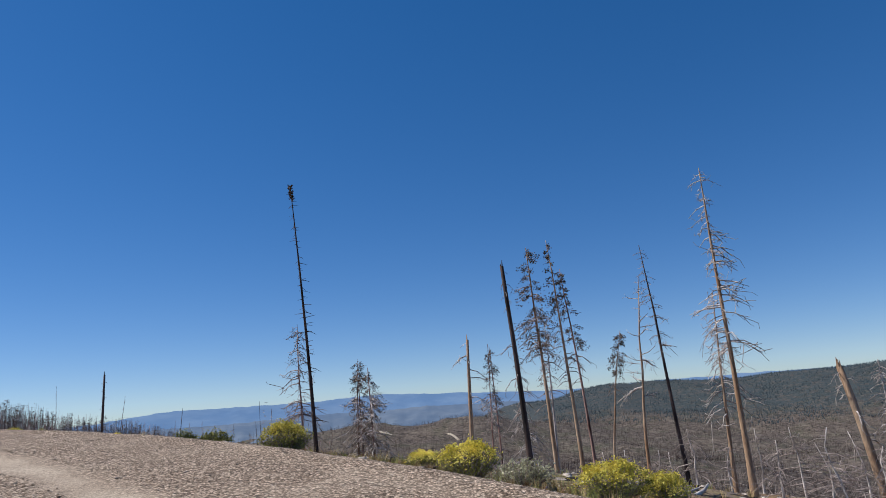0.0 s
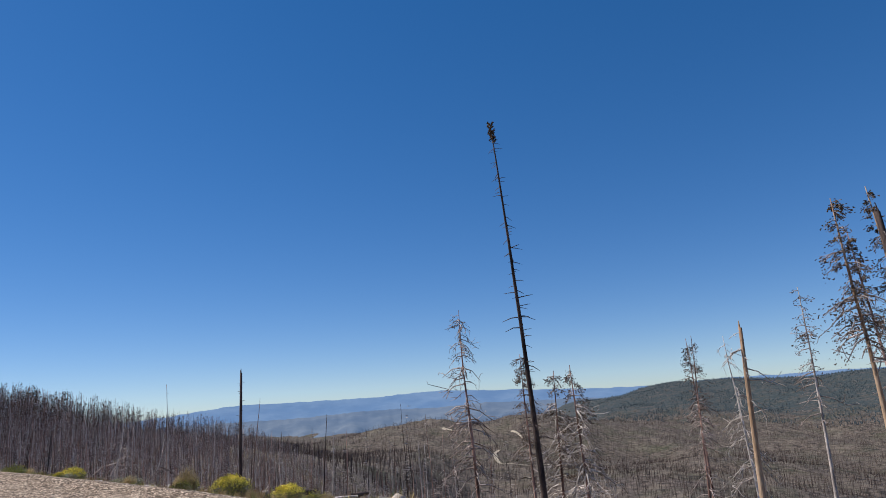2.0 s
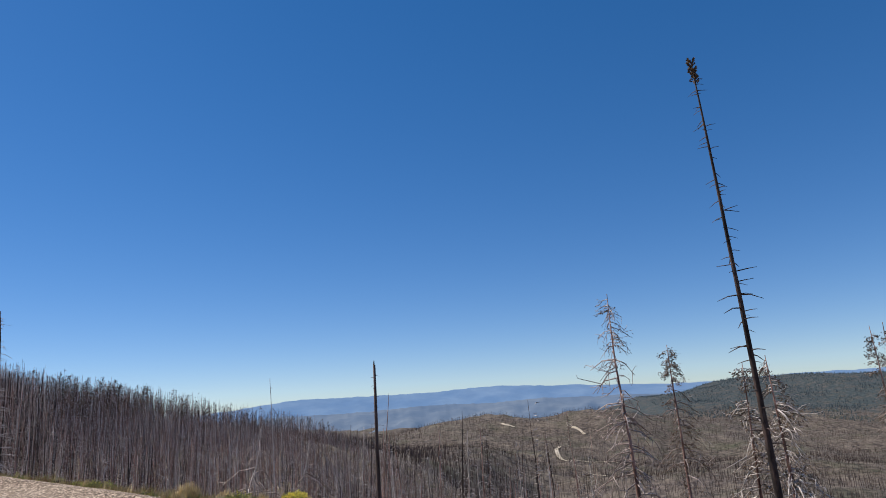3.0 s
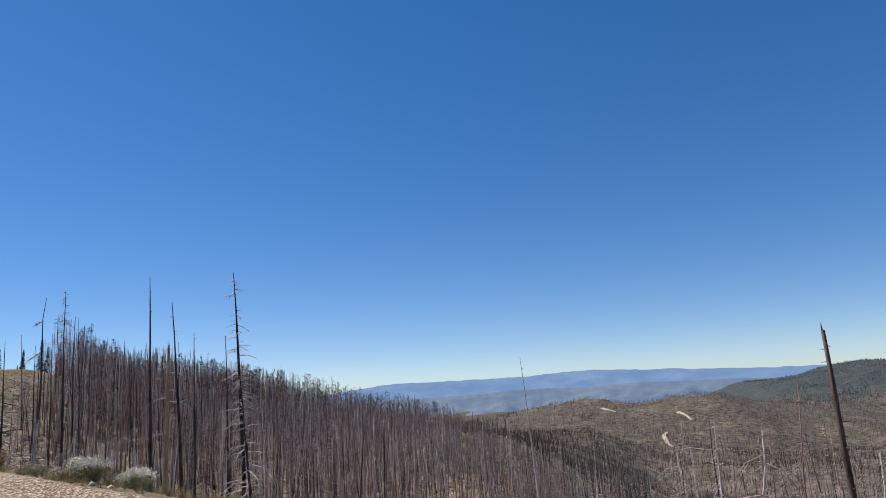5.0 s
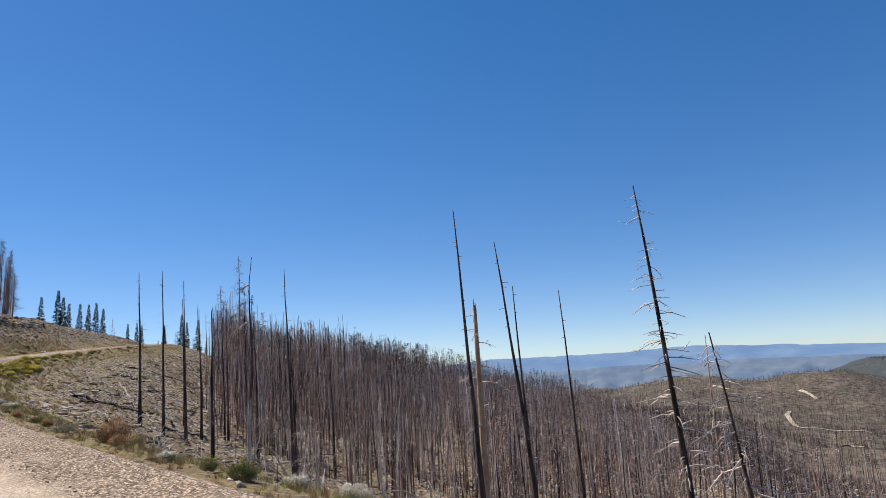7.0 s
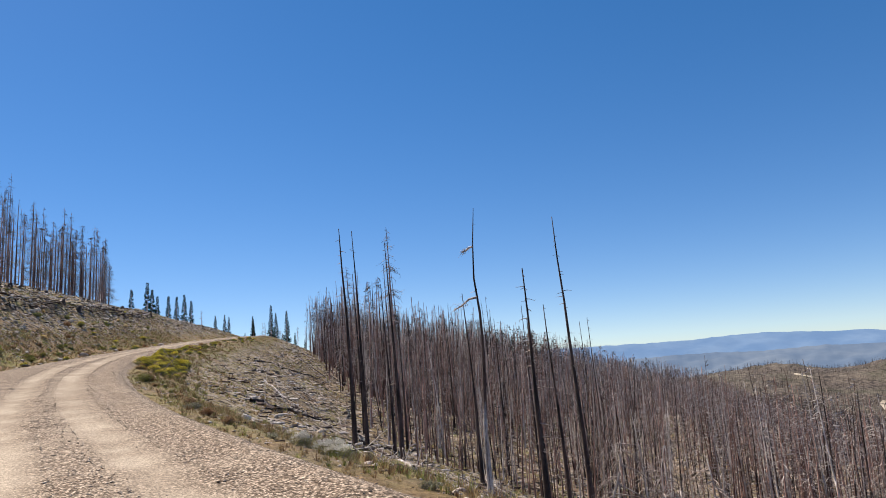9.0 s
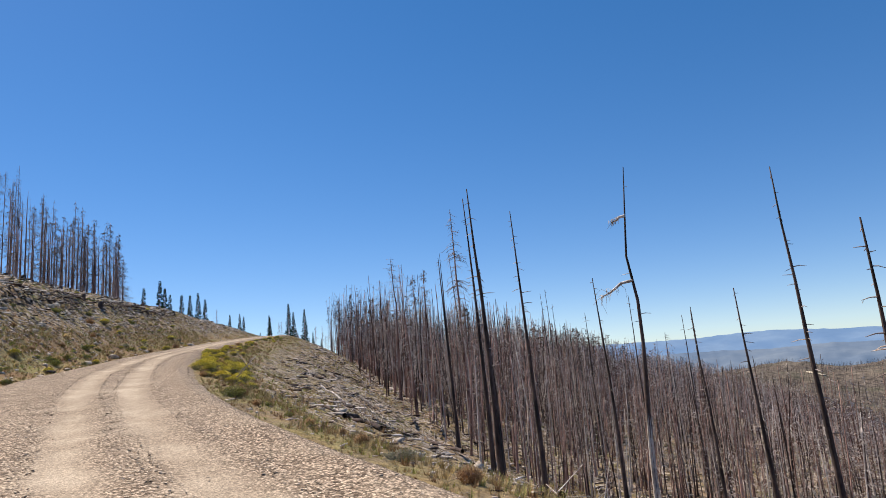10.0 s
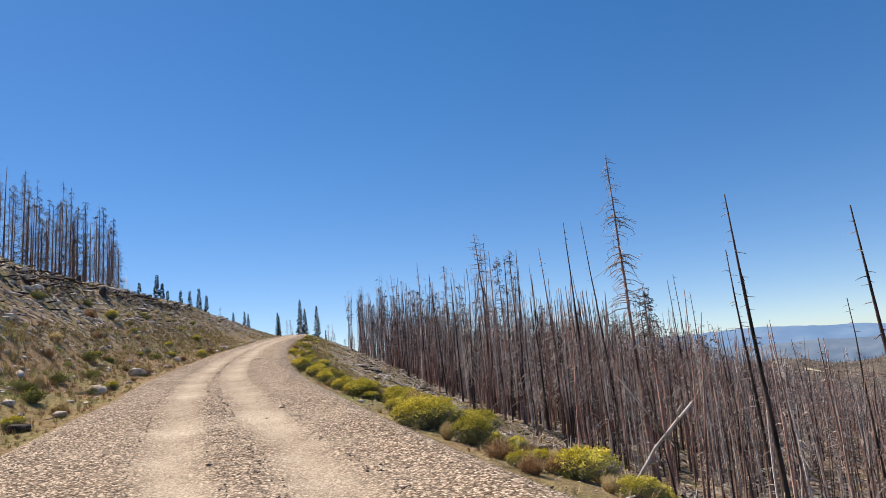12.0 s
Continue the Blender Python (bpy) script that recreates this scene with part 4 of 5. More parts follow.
for stretch in (((-138, 1215), (-137, 1200), (-132, 1188), (-122, 1180), (-113, 1175)), ((-16, 1156), (-8, 1140), (-2, 1118), (3, 1100)), ((-34, 1000), (-39, 950), (-39, 905), (-35, 862), (-24, 832), (-5, 822), (20, 818), (45, 812), (70, 800)),
                ((14, 690), (-2, 680), (-9, 655), (-4, 632), (8, 620), (22, 612), (38, 604))):
    half = 2.5
    q = np.array(stretch, float)
    t_ = np.linspace(0, len(q) - 1, 60)
    px, py = np.interp(t_, range(len(q)), q[:, 0]), np.interp(t_, range(len(q)), q[:, 1])
    px, py = np.convolve(np.pad(px, 4, "edge"), np.ones(9) / 9, "valid"), np.convolve(np.pad(py, 4, "edge"), np.ones(9) / 9, "valid")
    dx_, dy_ = np.gradient(px), np.gradient(py)
    n_ = np.hypot(dx_, dy_)
    lx, ly, rx, ry = px - dy_ / n_ * half, py + dx_ / n_ * half, px + dy_ / n_ * half, py - dx_ / n_ * half
    v = np.concatenate([np.stack([lx, ly, lie(lx, ly)[0] + 1.0], 1), np.stack([rx, ry, lie(rx, ry)[0] + 1.0], 1)])
    k = np.arange(59)
    TRACK.add(v, np.concatenate([np.stack([k, k + 60, k + 61], 1), np.stack([k, k + 61, k + 1], 1)]))
tagged(new("road_valley", mesh("road_valley", *TRACK.arrays(), PALE)), "pale dirt road winding through the burnt valley", "road", kind="structure")
for n in range(30):
    rr = np.random.RandomState(560 + n)
    s0, d0 = rr.uniform(34, 100), rr.uniform(15, 34)
    x = np.interp(s0, ALONG, LINE[:, 0])
    y = np.interp(s0, ALONG, LINE[:, 1])
    k = np.searchsorted(ALONG, s0)
    x, y = x + SEG[k, 1] / SLEN[k] * d0, y - SEG[k, 0] / SLEN[k] * d0
    h = rr.uniform(2.2, 4.6)
    place(as_tree("dead_sapling", dead_tree(rr, h, 0.06, bend=rr.normal(0, 0.3, 2), crook=0.3, stubs=30, reach=0.4 * h, low=0.1, droop=rr.uniform(0.2, 0.9), twigs=2.5, sides=5, fat=0.55), (GREY, TWIG, NEEDLE),
                  "small bleached dead pine with tangled boughs in the burnt stand", "dead tree", "bleached saplings in the stand", single=8), x, y)


# ---- living spruces and the dead grove on the crest ----
def spruce(rng, h):
    trunk, crown = Geo().add(*tube([(0, 0, -0.5), (0, 0, h * 0.5), (0, 0, h)], [0.02 * h, 0.011 * h, 0.01], 6)), Geo()
    z = h * 0.08
    while z < h * 0.99:
        f = z / h
        for _ in range(6):
            w, L = rng.uniform(0, 6.28), 0.15 * h * (1 - f) ** 1.05 * rng.uniform(0.6, 1.15) + 0.05
            d = np.array([np.cos(w), np.sin(w), -0.25 + 0.5 * f])
            for e in np.linspace(0.25, 1, 4):
                add_spray(crown, rng, np.array([0, 0, z]) + d * L * e * 0.8, d + rng.normal(0, 0.35, 3), 0.029 * h * (1.15 - 0.5 * f))
        z += h * 0.022
    return trunk, crown


C12 = (-90.8, 46.9, 7.5)


def off(az, dist, el):
    """A place by bearing, distance and height angle from the road's middle stretch."""
    return C12[0] - math.sin(radians(az)) * dist, C12[1] + math.cos(radians(az)) * dist, C12[2] + math.tan(radians(el)) * dist


for n, (az, dist, el) in enumerate(((54.7, 185, 8.6), (54.3, 188, 7.9), (52.9, 190, 7.3), (52.2, 192, 7.2), (51.5, 188, 7.4), (50.9, 190, 6.8), (53.9, 195, 7.3), (48.8, 195, 5.3), (47.6, 198, 5.1),
                                    (43.3, 172, 6.1), (42.9, 176, 5.3), (41.9, 178, 5.5), (45.2, 182, 5.1), (56.0, 180, 8.0))):
    x, y, top = off(az, dist, el)
    z = float(lie(np.array([x]), np.array([y]))[0][0])
    trunk, crown = spruce(np.random.RandomState(300 + n), max(top - z, 3.0))
    root = place(new("spruce_tree"), x, y, z)
    part("trunk", trunk, BROWN, root)
    tagged(part("crown", crown, SPRUCE, root), kind="stuff")
    tagged(root, "living dark green spruce on the crest", "spruce", "spruces on the crest")
for n, (az, dist, el) in enumerate(((66.5, 118, 16.8), (65.8, 122, 15.2), (65.2, 118, 16.6), (64.7, 121, 15.4), (64.0, 120, 16.5), (63.5, 124, 14.2), (63.0, 122, 14.7), (62.5, 126, 13.6), (62.1, 121, 13.9), (61.6, 123, 14.3),
                                    (61.2, 124, 13.8), (60.9, 122, 14.7), (60.4, 126, 14.0), (59.9, 124, 14.4), (59.5, 127, 12.9), (59.1, 126, 13.4), (58.6, 125, 14.1), (58.3, 127, 12.6), (57.9, 126, 13.2), (57.5, 128, 10.8), (65.5, 128, 14.6), (63.8, 130, 13.9), (62.8, 118, 13.0), (61.9, 130, 12.8), (60.7, 131, 12.9), (67.5, 117, 16.0), (68.6, 119, 17.0), (69.5, 120, 16.2))):
    x, y, top = off(az, dist, el)
    z = float(lie(np.array([x]), np.array([y]))[0][0])
    r = np.random.RandomState(340 + n)
    bushy = n % 3 != 2
    ob = as_tree("dead_spruce", dead_tree(r, max(top - z, 4), 0.22, crook=0.12, stubs=110 if bushy else 40, reach=1.3 if bushy else 0.8, low=0.22, droop=0.5, twigs=1.5, needles=6.0 if bushy else 0, needle_low=0.3, sides=5),
                 (BROWN, TWIG, NEEDLE), "fire-killed brown spruce on the hilltop", group="dead grove on the hilltop", single=0)
    place(ob, x, y, z)


rg = np.random.RandomState(61)
for n in range(58):
    az = rg.uniform(57.6, 70)
    x, y, top = off(az, rg.uniform(122, 142), np.interp(az, [57.5, 60, 64, 68], [10.8, 13.2, 16.2, 18.8]) + rg.normal(0, 0.9))
    z = float(lie(np.array([x]), np.array([y]))[0][0])
    ob = as_tree("dead_spruce", dead_tree(rg, max(top - z, 4), rg.uniform(0.14, 0.22), crook=0.12, stubs=70, reach=1.2, low=0.2, droop=0.5, twigs=1, needles=4, needle_low=0.25, sides=5), (BROWN, TWIG, NEEDLE),
                 "fire-killed brown spruce on the hilltop", group="dead grove on the hilltop")
    place(ob, x, y, z)
for n in range(30):
    az = rg.uniform(37.5, 50.5)
    x, y, _ = off(az, rg.uniform(175, 240), 0)
    z = float(lie(np.array([x]), np.array([y]))[0][0])
    h = rg.uniform(4, 9.5)
    if n % 3 == 0:
        trunk, crown = spruce(rg, h * rg.uniform(0.45, 0.95))
        root = place(new("spruce_tree"), x, y, z)
        part("trunk", trunk, BROWN, root)
        tagged(part("crown", crown, SPRUCE, root), kind="stuff")
        tagged(root, "small living spruce on the crest", "spruce", "spruces on the crest")
    else:
        place(as_tree("dead_spruce", dead_tree(rg, h, 0.12, crook=0.15, stubs=40, reach=0.8, low=0.2, twigs=1, needles=2, needle_low=0.4, sides=5), (BROWN, TWIG, NEEDLE), "thin fire-killed spruce on the crest", group="dead spruces on the crest"), x, y, z)


# ---- shrubs, grass, rocks, logs, stumps ----
def shrub(rng, r, h, stems, leaves, heads, size=0.07, slim=0.3, thick=1.0):
    """Stems, leaves and flower heads of a low rounded bush."""
    wood, leaf, head = Geo(), Geo(), Geo()
    tips = []
    for _ in range(stems):
        w, o = rng.uniform(0, 6.28), r * rng.uniform() ** 0.5
        e = np.array([np.cos(w) * o, np.sin(w) * o, h * (1 - 0.55 * (o / r) ** 2) * rng.uniform(0.75, 1.08)])
        b = e * [0.25, 0.25, 0]
        wood.add(*tube([b - [0, 0, 0.08], b * 0.4 + e * [0.6, 0.6, 0.5], e], [0.008 * thick, 0.006 * thick, 0.003 * thick], 3))
        tips.append((b, e))
    for _ in range(leaves):
        b, e = tips[rng.randint(stems)]
        f = rng.uniform(0.15, 1)
        add_spray(leaf, rng, b + (e - b) * f + rng.normal(0, 0.05, 3), (e - b) / (h + 0.1) + rng.normal(0, 0.6, 3), size * rng.uniform(0.7, 1.4), slim)
    for _ in range(heads):
        b, e = max((tips[rng.randint(stems)] for _ in range(3)), key=lambda q: q[1][2])
        for _ in range(2):
            add_spray(head, rng, e + rng.normal(0, 0.045, 3) + [0, 0, 0.02], np.array([0, 0, 0.3]) + rng.normal(0, 0.8, 3), size * rng.uniform(0.6, 1.1))
    return wood, leaf, head


def as_shrub(name, geos, mats, label, category="shrub", group=""):
    root = new(name)
    for nm, g, m in zip(("stem_mass", "foliage", "bloom"), geos, mats):
        if g.n:
            tagged(part(nm, g, m, root), kind="stuff")
    return tagged(root, label, category, group)


r = np.random.RandomState(9)
SHRUB = {
    "yellow": [as_shrub("rabbitbrush", shrub(r, 0.65, 0.72, 150, 1700, 1150, 0.042), (TWIG, SAGE, FLOWER), "rounded rabbitbrush in yellow flower on the verge", group="yellow bushes on the verge") for _ in range(3)],
    "green": [as_shrub("green_bush", shrub(r, 0.6, 0.6, 90, 1800, 30, 0.05), (TWIG, SAGE, FLOWER), "low leafy green bush beside the gravel", group="green bushes") for _ in range(2)],
    "white": [as_shrub("white_bush", shrub(r, 0.6, 0.5, 110, 1300, 800, 0.036), (TWIG, SAGE, WHITEFL), "low bush with dry white flower heads", group="white-headed bushes") for _ in range(2)],
    "straw": [as_shrub("grass_clump", shrub(r, 0.4, 0.75, 420, 420, 0, 0.07, 0.06, 0.5), (STRAW, STRAW, STRAW), "clump of tall dry straw-coloured grass", "grass clump", "dry grass clumps") for _ in range(2)],
    "rust": [as_shrub("weed_clump", shrub(r, 0.45, 0.8, 360, 420, 0, 0.05, 0.2, 0.55), (RUST, RUST, RUST), "clump of rusty brown dry weeds", "weeds", "dry weed clumps") for _ in range(2)],
    "grey": [as_shrub("sagebrush", shrub(r, 0.5, 0.42, 90, 1300, 0, 0.04), (TWIG, GREYSAGE, GREYSAGE), "pale grey-green low sagebrush", group="grey bushes") for _ in range(2)],
}
used = set()


def spot(s, d):
    """The place at a distance along the road and an offset to its right."""
    x, y = np.interp(s, ALONG, LINE[:, 0]), np.interp(s, ALONG, LINE[:, 1])
    e = 0.5
    tx_, ty_ = np.interp(s + e, ALONG, LINE[:, 0]) - np.interp(s - e, ALONG, LINE[:, 0]), np.interp(s + e, ALONG, LINE[:, 1]) - np.interp(s - e, ALONG, LINE[:, 1])
    k = math.hypot(tx_, ty_)
    x, y = x + ty_ / k * d, y - tx_ / k * d
    return x, y, float(lie(np.array([x]), np.array([y]))[0][0])


def bush(kind, s, d, size, rng=r):
    some = SHRUB[kind]
    ob = some[rng.randint(len(some))]
    m = Matrix.Translation(spot(s, d)) @ Euler((0, 0, rng.uniform(0, 6.28))).to_matrix().to_4x4() @ Matrix.Diagonal((size * rng.uniform(0.85, 1.25), size * rng.uniform(0.85, 1.25), size * rng.uniform(0.85, 1.1), 1))
    if ob.name in used:
        copy_thing(ob, m)
    else:
        used.add(ob.name)
        ob.matrix_basis = m


for kind, s, d, size in (("yellow", 11.8, 6.3, 1.2), ("green", 14.5, 6.5, 0.9), ("green", 15.7, 6.5, 0.8), ("yellow", 7.1, 6.1, 1.0), ("grey", 6.3, 6.2, 1.1), ("green", 6.6, 6.6, 1.0), ("yellow", 5.5, 7.0, 1.25), ("yellow", 5.2, 7.6, 1.1),
                         ("yellow", 8.5, 6.6, 0.7), ("green", 21.6, 6.6, 0.8), ("yellow", 23, 6.7, 0.8), ("green", 16.5, 7.2, 1.0), ("yellow", 16.0, 7.6, 0.9), ("yellow", 19.1, 6.7, 0.8), ("green", 21.0, 6.5, 0.9), ("yellow", 24.3, 6.6, 0.8),
                         ("straw", 24.6, 5.9, 0.8), ("green", 3.0, 8.0, 1.0), ("yellow", 2.0, 8.6, 1.0), ("green", 18.0, 8.0, 0.9),
                         ("white", 50.6, 5.0, 1.25), ("white", 49.9, 5.6, 1.0), ("yellow", 55.9, 4.5, 0.7), ("rust", 53.4, 4.5, 0.8), ("straw", 56.7, 4.4, 1.1), ("straw", 57.4, 4.9, 1.1), ("grey", 52.3, 4.8, 0.8),
                         ("rust", 70.1, 4.5, 1.2), ("rust", 71.0, 4.7, 1.2), ("straw", 70.6, 5.0, 1.1), ("green", 66.2, 4.6, 0.9), ("green", 64.9, 4.5, 1.0), ("green", 65.6, 4.9, 0.9), ("white", 67.4, 4.4, 0.8), ("white", 62.9, 5.0, 1.0), ("white", 62.2, 5.3, 0.9), ("white", 64.6, 5.2, 0.8), ("straw", 60.5, 4.5, 1.0), ("straw", 59.6, 4.7, 1.0),
                         ("grey", 73.5, 4.3, 0.8), ("rust", 75.5, 4.4, 0.9), ("green", 77.0, 4.4, 0.8), ("rust", 79.0, 4.3, 0.8), ("grey", 81.0, 4.3, 0.8), ("rust", 88.8, 4.2, 0.9), ("rust", 90.8, 4.2, 0.9), ("grey", 92.6, 4.2, 0.8), ("white", 85.6, 4.6, 1.0), ("white", 85.1, 4.9, 1.0), ("white", 84.3, 4.7, 0.9), ("grey", 86.6, 4.4, 0.7), ("rust", 94.5, 4.4, 0.8),
                         ("rust", 96.6, 5.0, 0.5), ("rust", 98.0, 4.8, 0.6), ("green", 99.3, 4.7, 0.6), ("rust", 100.8, 4.3, 0.6), ("green", 101.5, 4.7, 0.7), ("green", 102.4, 4.0, 1.15), ("rust", 102.9, 4.25, 1.1), ("straw", 103.5, 3.9, 0.7), ("green", 103.0, 4.3, 0.5), ("green", 104.6, 4.3, 0.5), ("green", 105.2, 4.2, 0.4), ("rust", 106.5, 4.2, 0.5), ("straw", 107.8, 4.1, 0.5),
                         ("straw", 110.6, 4.0, 0.8), ("straw", 109.4, 4.3, 0.8), ("yellow", 112.1, 4.0, 0.9), ("yellow", 113.2, 4.2, 0.9), ("yellow", 116.0, 4.2, 1.0), ("yellow", 118.9, 4.0, 1.0), ("yellow", 120.4, 3.9, 1.1), ("yellow", 122.4, 3.8, 1.1), ("yellow", 124.5, 3.8, 1.1), ("yellow", 127.0, 3.7, 1.1), ("yellow", 129.5, 3.7, 1.1), ("yellow", 131.5, 3.8, 1.0), ("straw", 134, 3.8, 1.1), ("yellow", 137, 3.9, 1.1), ("straw", 141, 4.2, 1.1), ("green", 146, 4.5, 1.1), ("yellow", 152, 4.5, 1.1),
                         ("grey", 110.6, -3.9, 1.2), ("grey", 109.4, -4.2, 1.3), ("grey", 108.4, -4.0, 1.1), ("green", 120.2, -4.0, 1.2), ("green", 121.4, -4.6, 1.1), ("green", 124.0, -4.4, 1.1), ("grey", 123.2, -3.7, 0.8), ("yellow", 118.8, -5.2, 0.8), ("rust", 122.0, -5.5, 1.1), ("rust", 126.5, -5.4, 1.1), ("grey", 127.5, -4.2, 0.8), ("green", 131.0, -4.8, 0.9), ("straw", 129.0, -6.0, 1.1), ("green", 138.0, -5.0, 0.9), ("grey", 141.0, -4.4, 0.8), ("rust", 134.5, -6.2, 1.0), ("yellow", 143.0, -5.0, 0.8), ("grey", 104.0, -3.6, 1.0), ("grey", 108.0, -4.0, 1.0), ("green", 100.0, -4.0, 0.9), ("straw", 112.0, -5.0, 1.0)):
    d += (edge_right(s) - np.interp(s, [95, 110, 400], [3.5, 3.35, 3.0]) if d > 0 else 2.5 - edge_left(s)) if s > 95 else 0
    bush(kind, s, d, size * (0.72 if s < 30 else 0.85 if s == 102.4 or s == 102.9 else 0.5 if 95 < s < 114 and d > 0 else 0.66))

for n in range(190):
    bend = n < 80
    s = r.uniform(109, 122) if bend else r.uniform(116, 190)
    kind = ("yellow", "yellow", "green", "straw", "yellow", "straw", "rust", "yellow")[r.randint(8)]
    bush(kind, s, edge_right(s) + 0.25 + (r.uniform(0, 2.2) if bend else r.gamma(1.5, 0.55)), (r.uniform(0.25, 0.42) if s < 109.5 else r.uniform(0.35, 0.6) if s < 113 else r.uniform(0.5, 0.9)) if bend else r.uniform(0.32, 0.62))
for n in range(46):
    s = r.uniform(15, 36)
    bush(("green", "yellow", "straw", "green", "grey", "straw")[n % 6], s, edge_right(s) + 0.3 + r.gamma(1.5, 0.8), r.uniform(0.3, 0.65))
for n in range(80):
    s, d = r.uniform(104, 168), -3.4 - r.gamma(1.6, 4.0)
    bush(("green", "straw", "rust", "grey", "green", "yellow")[r.randint(6)], s, d, r.uniform(0.4, 0.85))
for n in range(70):
    s = r.uniform(104, 150)
    bush(("green", "straw", "rust", "green", "straw", "yellow")[n % 6], s, -edge_left(s) - 0.35 - r.gamma(1.4, 1.1), r.uniform(0.3, 0.7))



def boulder(s, d, size, label="pale angular granite rock on the verge", mat=ROCK):
    rr = np.random.RandomState(int(s * 10 + d * 7) % 9999)
    x, y, z = spot(s, d)
    ob = new("rock", mesh("rock", *rock_geo(rr, size, 0.6, 2), mat))
    ob.matrix_basis = Matrix.Translation((x, y, z + size * 0.2)) @ Euler((0, 0, rr.uniform(0, 6))).to_matrix().to_4x4()
    return tagged(ob, label, "rock", "rocks along the road")


for s, d, size in ((129.3, -2.75, 0.42), (123.6, -2.75, 0.3), (114.2, -2.6, 0.2), (118.6, -2.5, 0.16), (143.1, -2.5, 0.36), (154.0, -2.6, 0.34), (138.4, -2.8, 0.3), (163.1, -2.4, 0.34), (148.5, -2.3, 0.24), (171.0, -2.4, 0.3), (134.0, -2.5, 0.18), (126.5, -2.4, 0.14), (120.8, -2.4, 0.13), (133.0, -4.8, 0.24), (146.0, -5.5, 0.26),
                   (110.9, 4.3, 0.14), (114.0, 4.6, 0.15), (108.5, 5.6, 0.16), (97.0, 6.5, 0.25), (70.5, 8, 0.3), (76.0, 9.5, 0.35), (83.0, 8.3, 0.25), (113.2, 9.0, 0.3), (100.5, 8.2, 0.2), (9.4, 6.1, 0.12), (13.0, 5.7, 0.13), (64.0, 4.0, 0.1)):
    boulder(s, d, size)
boulder(116.8, -2.75, 0.26, "dark charred rock at the road edge", CHAR)


def log_thing(s, d, length, turn, radius, mat, label):
    """A fallen trunk lying on the slope, laid on the ground at both ends."""
    rr = np.random.RandomState(int(abs(s * 13 + d * 31)) % 9999)
    x, y, _ = spot(s, d)
    t = np.linspace(-0.5, 0.5, 9)
    px, py = x + np.cos(turn) * length * t, y + np.sin(turn) * length * t
    pz = lie(px, py)[0]
    line_z = np.polyval(np.polyfit(t, pz, 1), t)
    pz = line_z + max(0, (pz - line_z).max() * 0.6) + radius * 0.6
    wob = rr.normal(0, 0.05, (9, 3))
    root = new("fallen_log")
    origin = np.array([px[4], py[4], pz[4]])
    trunk, boughs = Geo().add(*tube(np.stack([px, py, pz], 1) + wob - origin, np.linspace(radius, radius * 0.45, 9), 7)), Geo()
    for _ in range(9):
        k = rr.randint(1, 8)
        a = np.array([px[k], py[k], pz[k]]) - origin
        e = a + rr.normal(0, 0.35, 3) + [0, 0, 0.25]
        boughs.add(*tube([a, e], [0.02, 0.008], 3))
    part("trunk", trunk, mat, root, smooth=True)
    tagged(part("twig_tangle", boughs, GREY, root), kind="stuff")
    root.matrix_basis = Matrix.Translation(origin)
    return tagged(root, label, "log", "fallen logs")


rl = np.random.RandomState(31)
for n in range(110):
    right_hand = n < 80
    s = rl.uniform(74, 205) if right_hand else rl.uniform(95, 170)
    d = rl.uniform(8.5, 24) if right_hand else -rl.uniform(8, 34)
    dark = rl.uniform() < 0.86
    k = np.searchsorted(ALONG, s)
    along = math.atan2(SEG[k, 1], SEG[k, 0])
    log_thing(s, d, rl.uniform(3, 9), along + rl.normal(0, 0.3), rl.uniform(0.05, 0.11), CHAR if dark else GREY, "charred fallen trunk lying across the slope" if dark else "bleached fallen trunk lying on the slope")
log_thing(101.0, 13.5, 7.0, 2.4, 0.09, GREY, "bleached fallen trunk lying on the slope")

def leaning_pole(foot, tip, radius):
    """A bleached broken pole leaning out of the slope."""
    rr = np.random.RandomState(17)
    a, b = np.array(foot), np.array(tip)
    root = new("broken_pole")
    u = np.linspace(-0.15, 1, 8)[:, None]
    pts = (b - a) * u + rr.normal(0, 0.02, (8, 3))
    part("trunk", tube(pts, np.linspace(radius, radius * 0.5, 8), 7), GREY, root, smooth=True)
    for k in (2, 3, 5, 6):
        part("bough", tube([pts[k], pts[k] + rr.normal(0, 0.12, 3), pts[k] + rr.normal(0, 0.2, 3)], [0.02, 0.014, 0.006], 4), GREY, root)
    root.matrix_basis = Matrix.Translation(a)
    return tagged(root, "bleached broken pole leaning out of the slope", "dead pole")


leaning_pole((-93.0, 54.05, 5.85), (-92.3, 54.63, 6.82), 0.028)

for n in range(110):
    s, d = rl.uniform(95, 185), -rl.uniform(8, 45)
    x, y, z = spot(s, d)
    h, rad = rl.uniform(0.2, 0.5), rl.uniform(0.13, 0.26)
    root = place(new("tree_stump"), x, y, z)
    g = Geo().add(*tube([(0, 0, -0.3), (0, 0, 0.05), (0.02, 0, h * 0.5), (0, 0.02, h), (0, 0, h + 0.02)], [rad * 1.5, rad * 1.25, rad, rad * 0.95, rad * 0.5], 9))
    part("stump", g, CHAR, root)
    tagged(root, "charred tree stump on the cleared hillside", "stump", "stumps on the hillside")


# what nobody could count: stones, sticks, grass
def left_bank(x, y, s, d):
    return (d < -edge_left(s) - 1.5) & (d > -52) & (s > 60) & (s < 250) & (waves(x, y, 11, 51) > -0.35)


def bare_slope(x, y, s, d):
    return (((d > edge_right(s) + 0.3) & (d < 34)) | ((d < -edge_left(s) - 0.6) & (d > -48))) & (s > -8) & (s < 250) & (rng.uniform(size=len(x)) < np.exp(-np.abs(d) / 22))


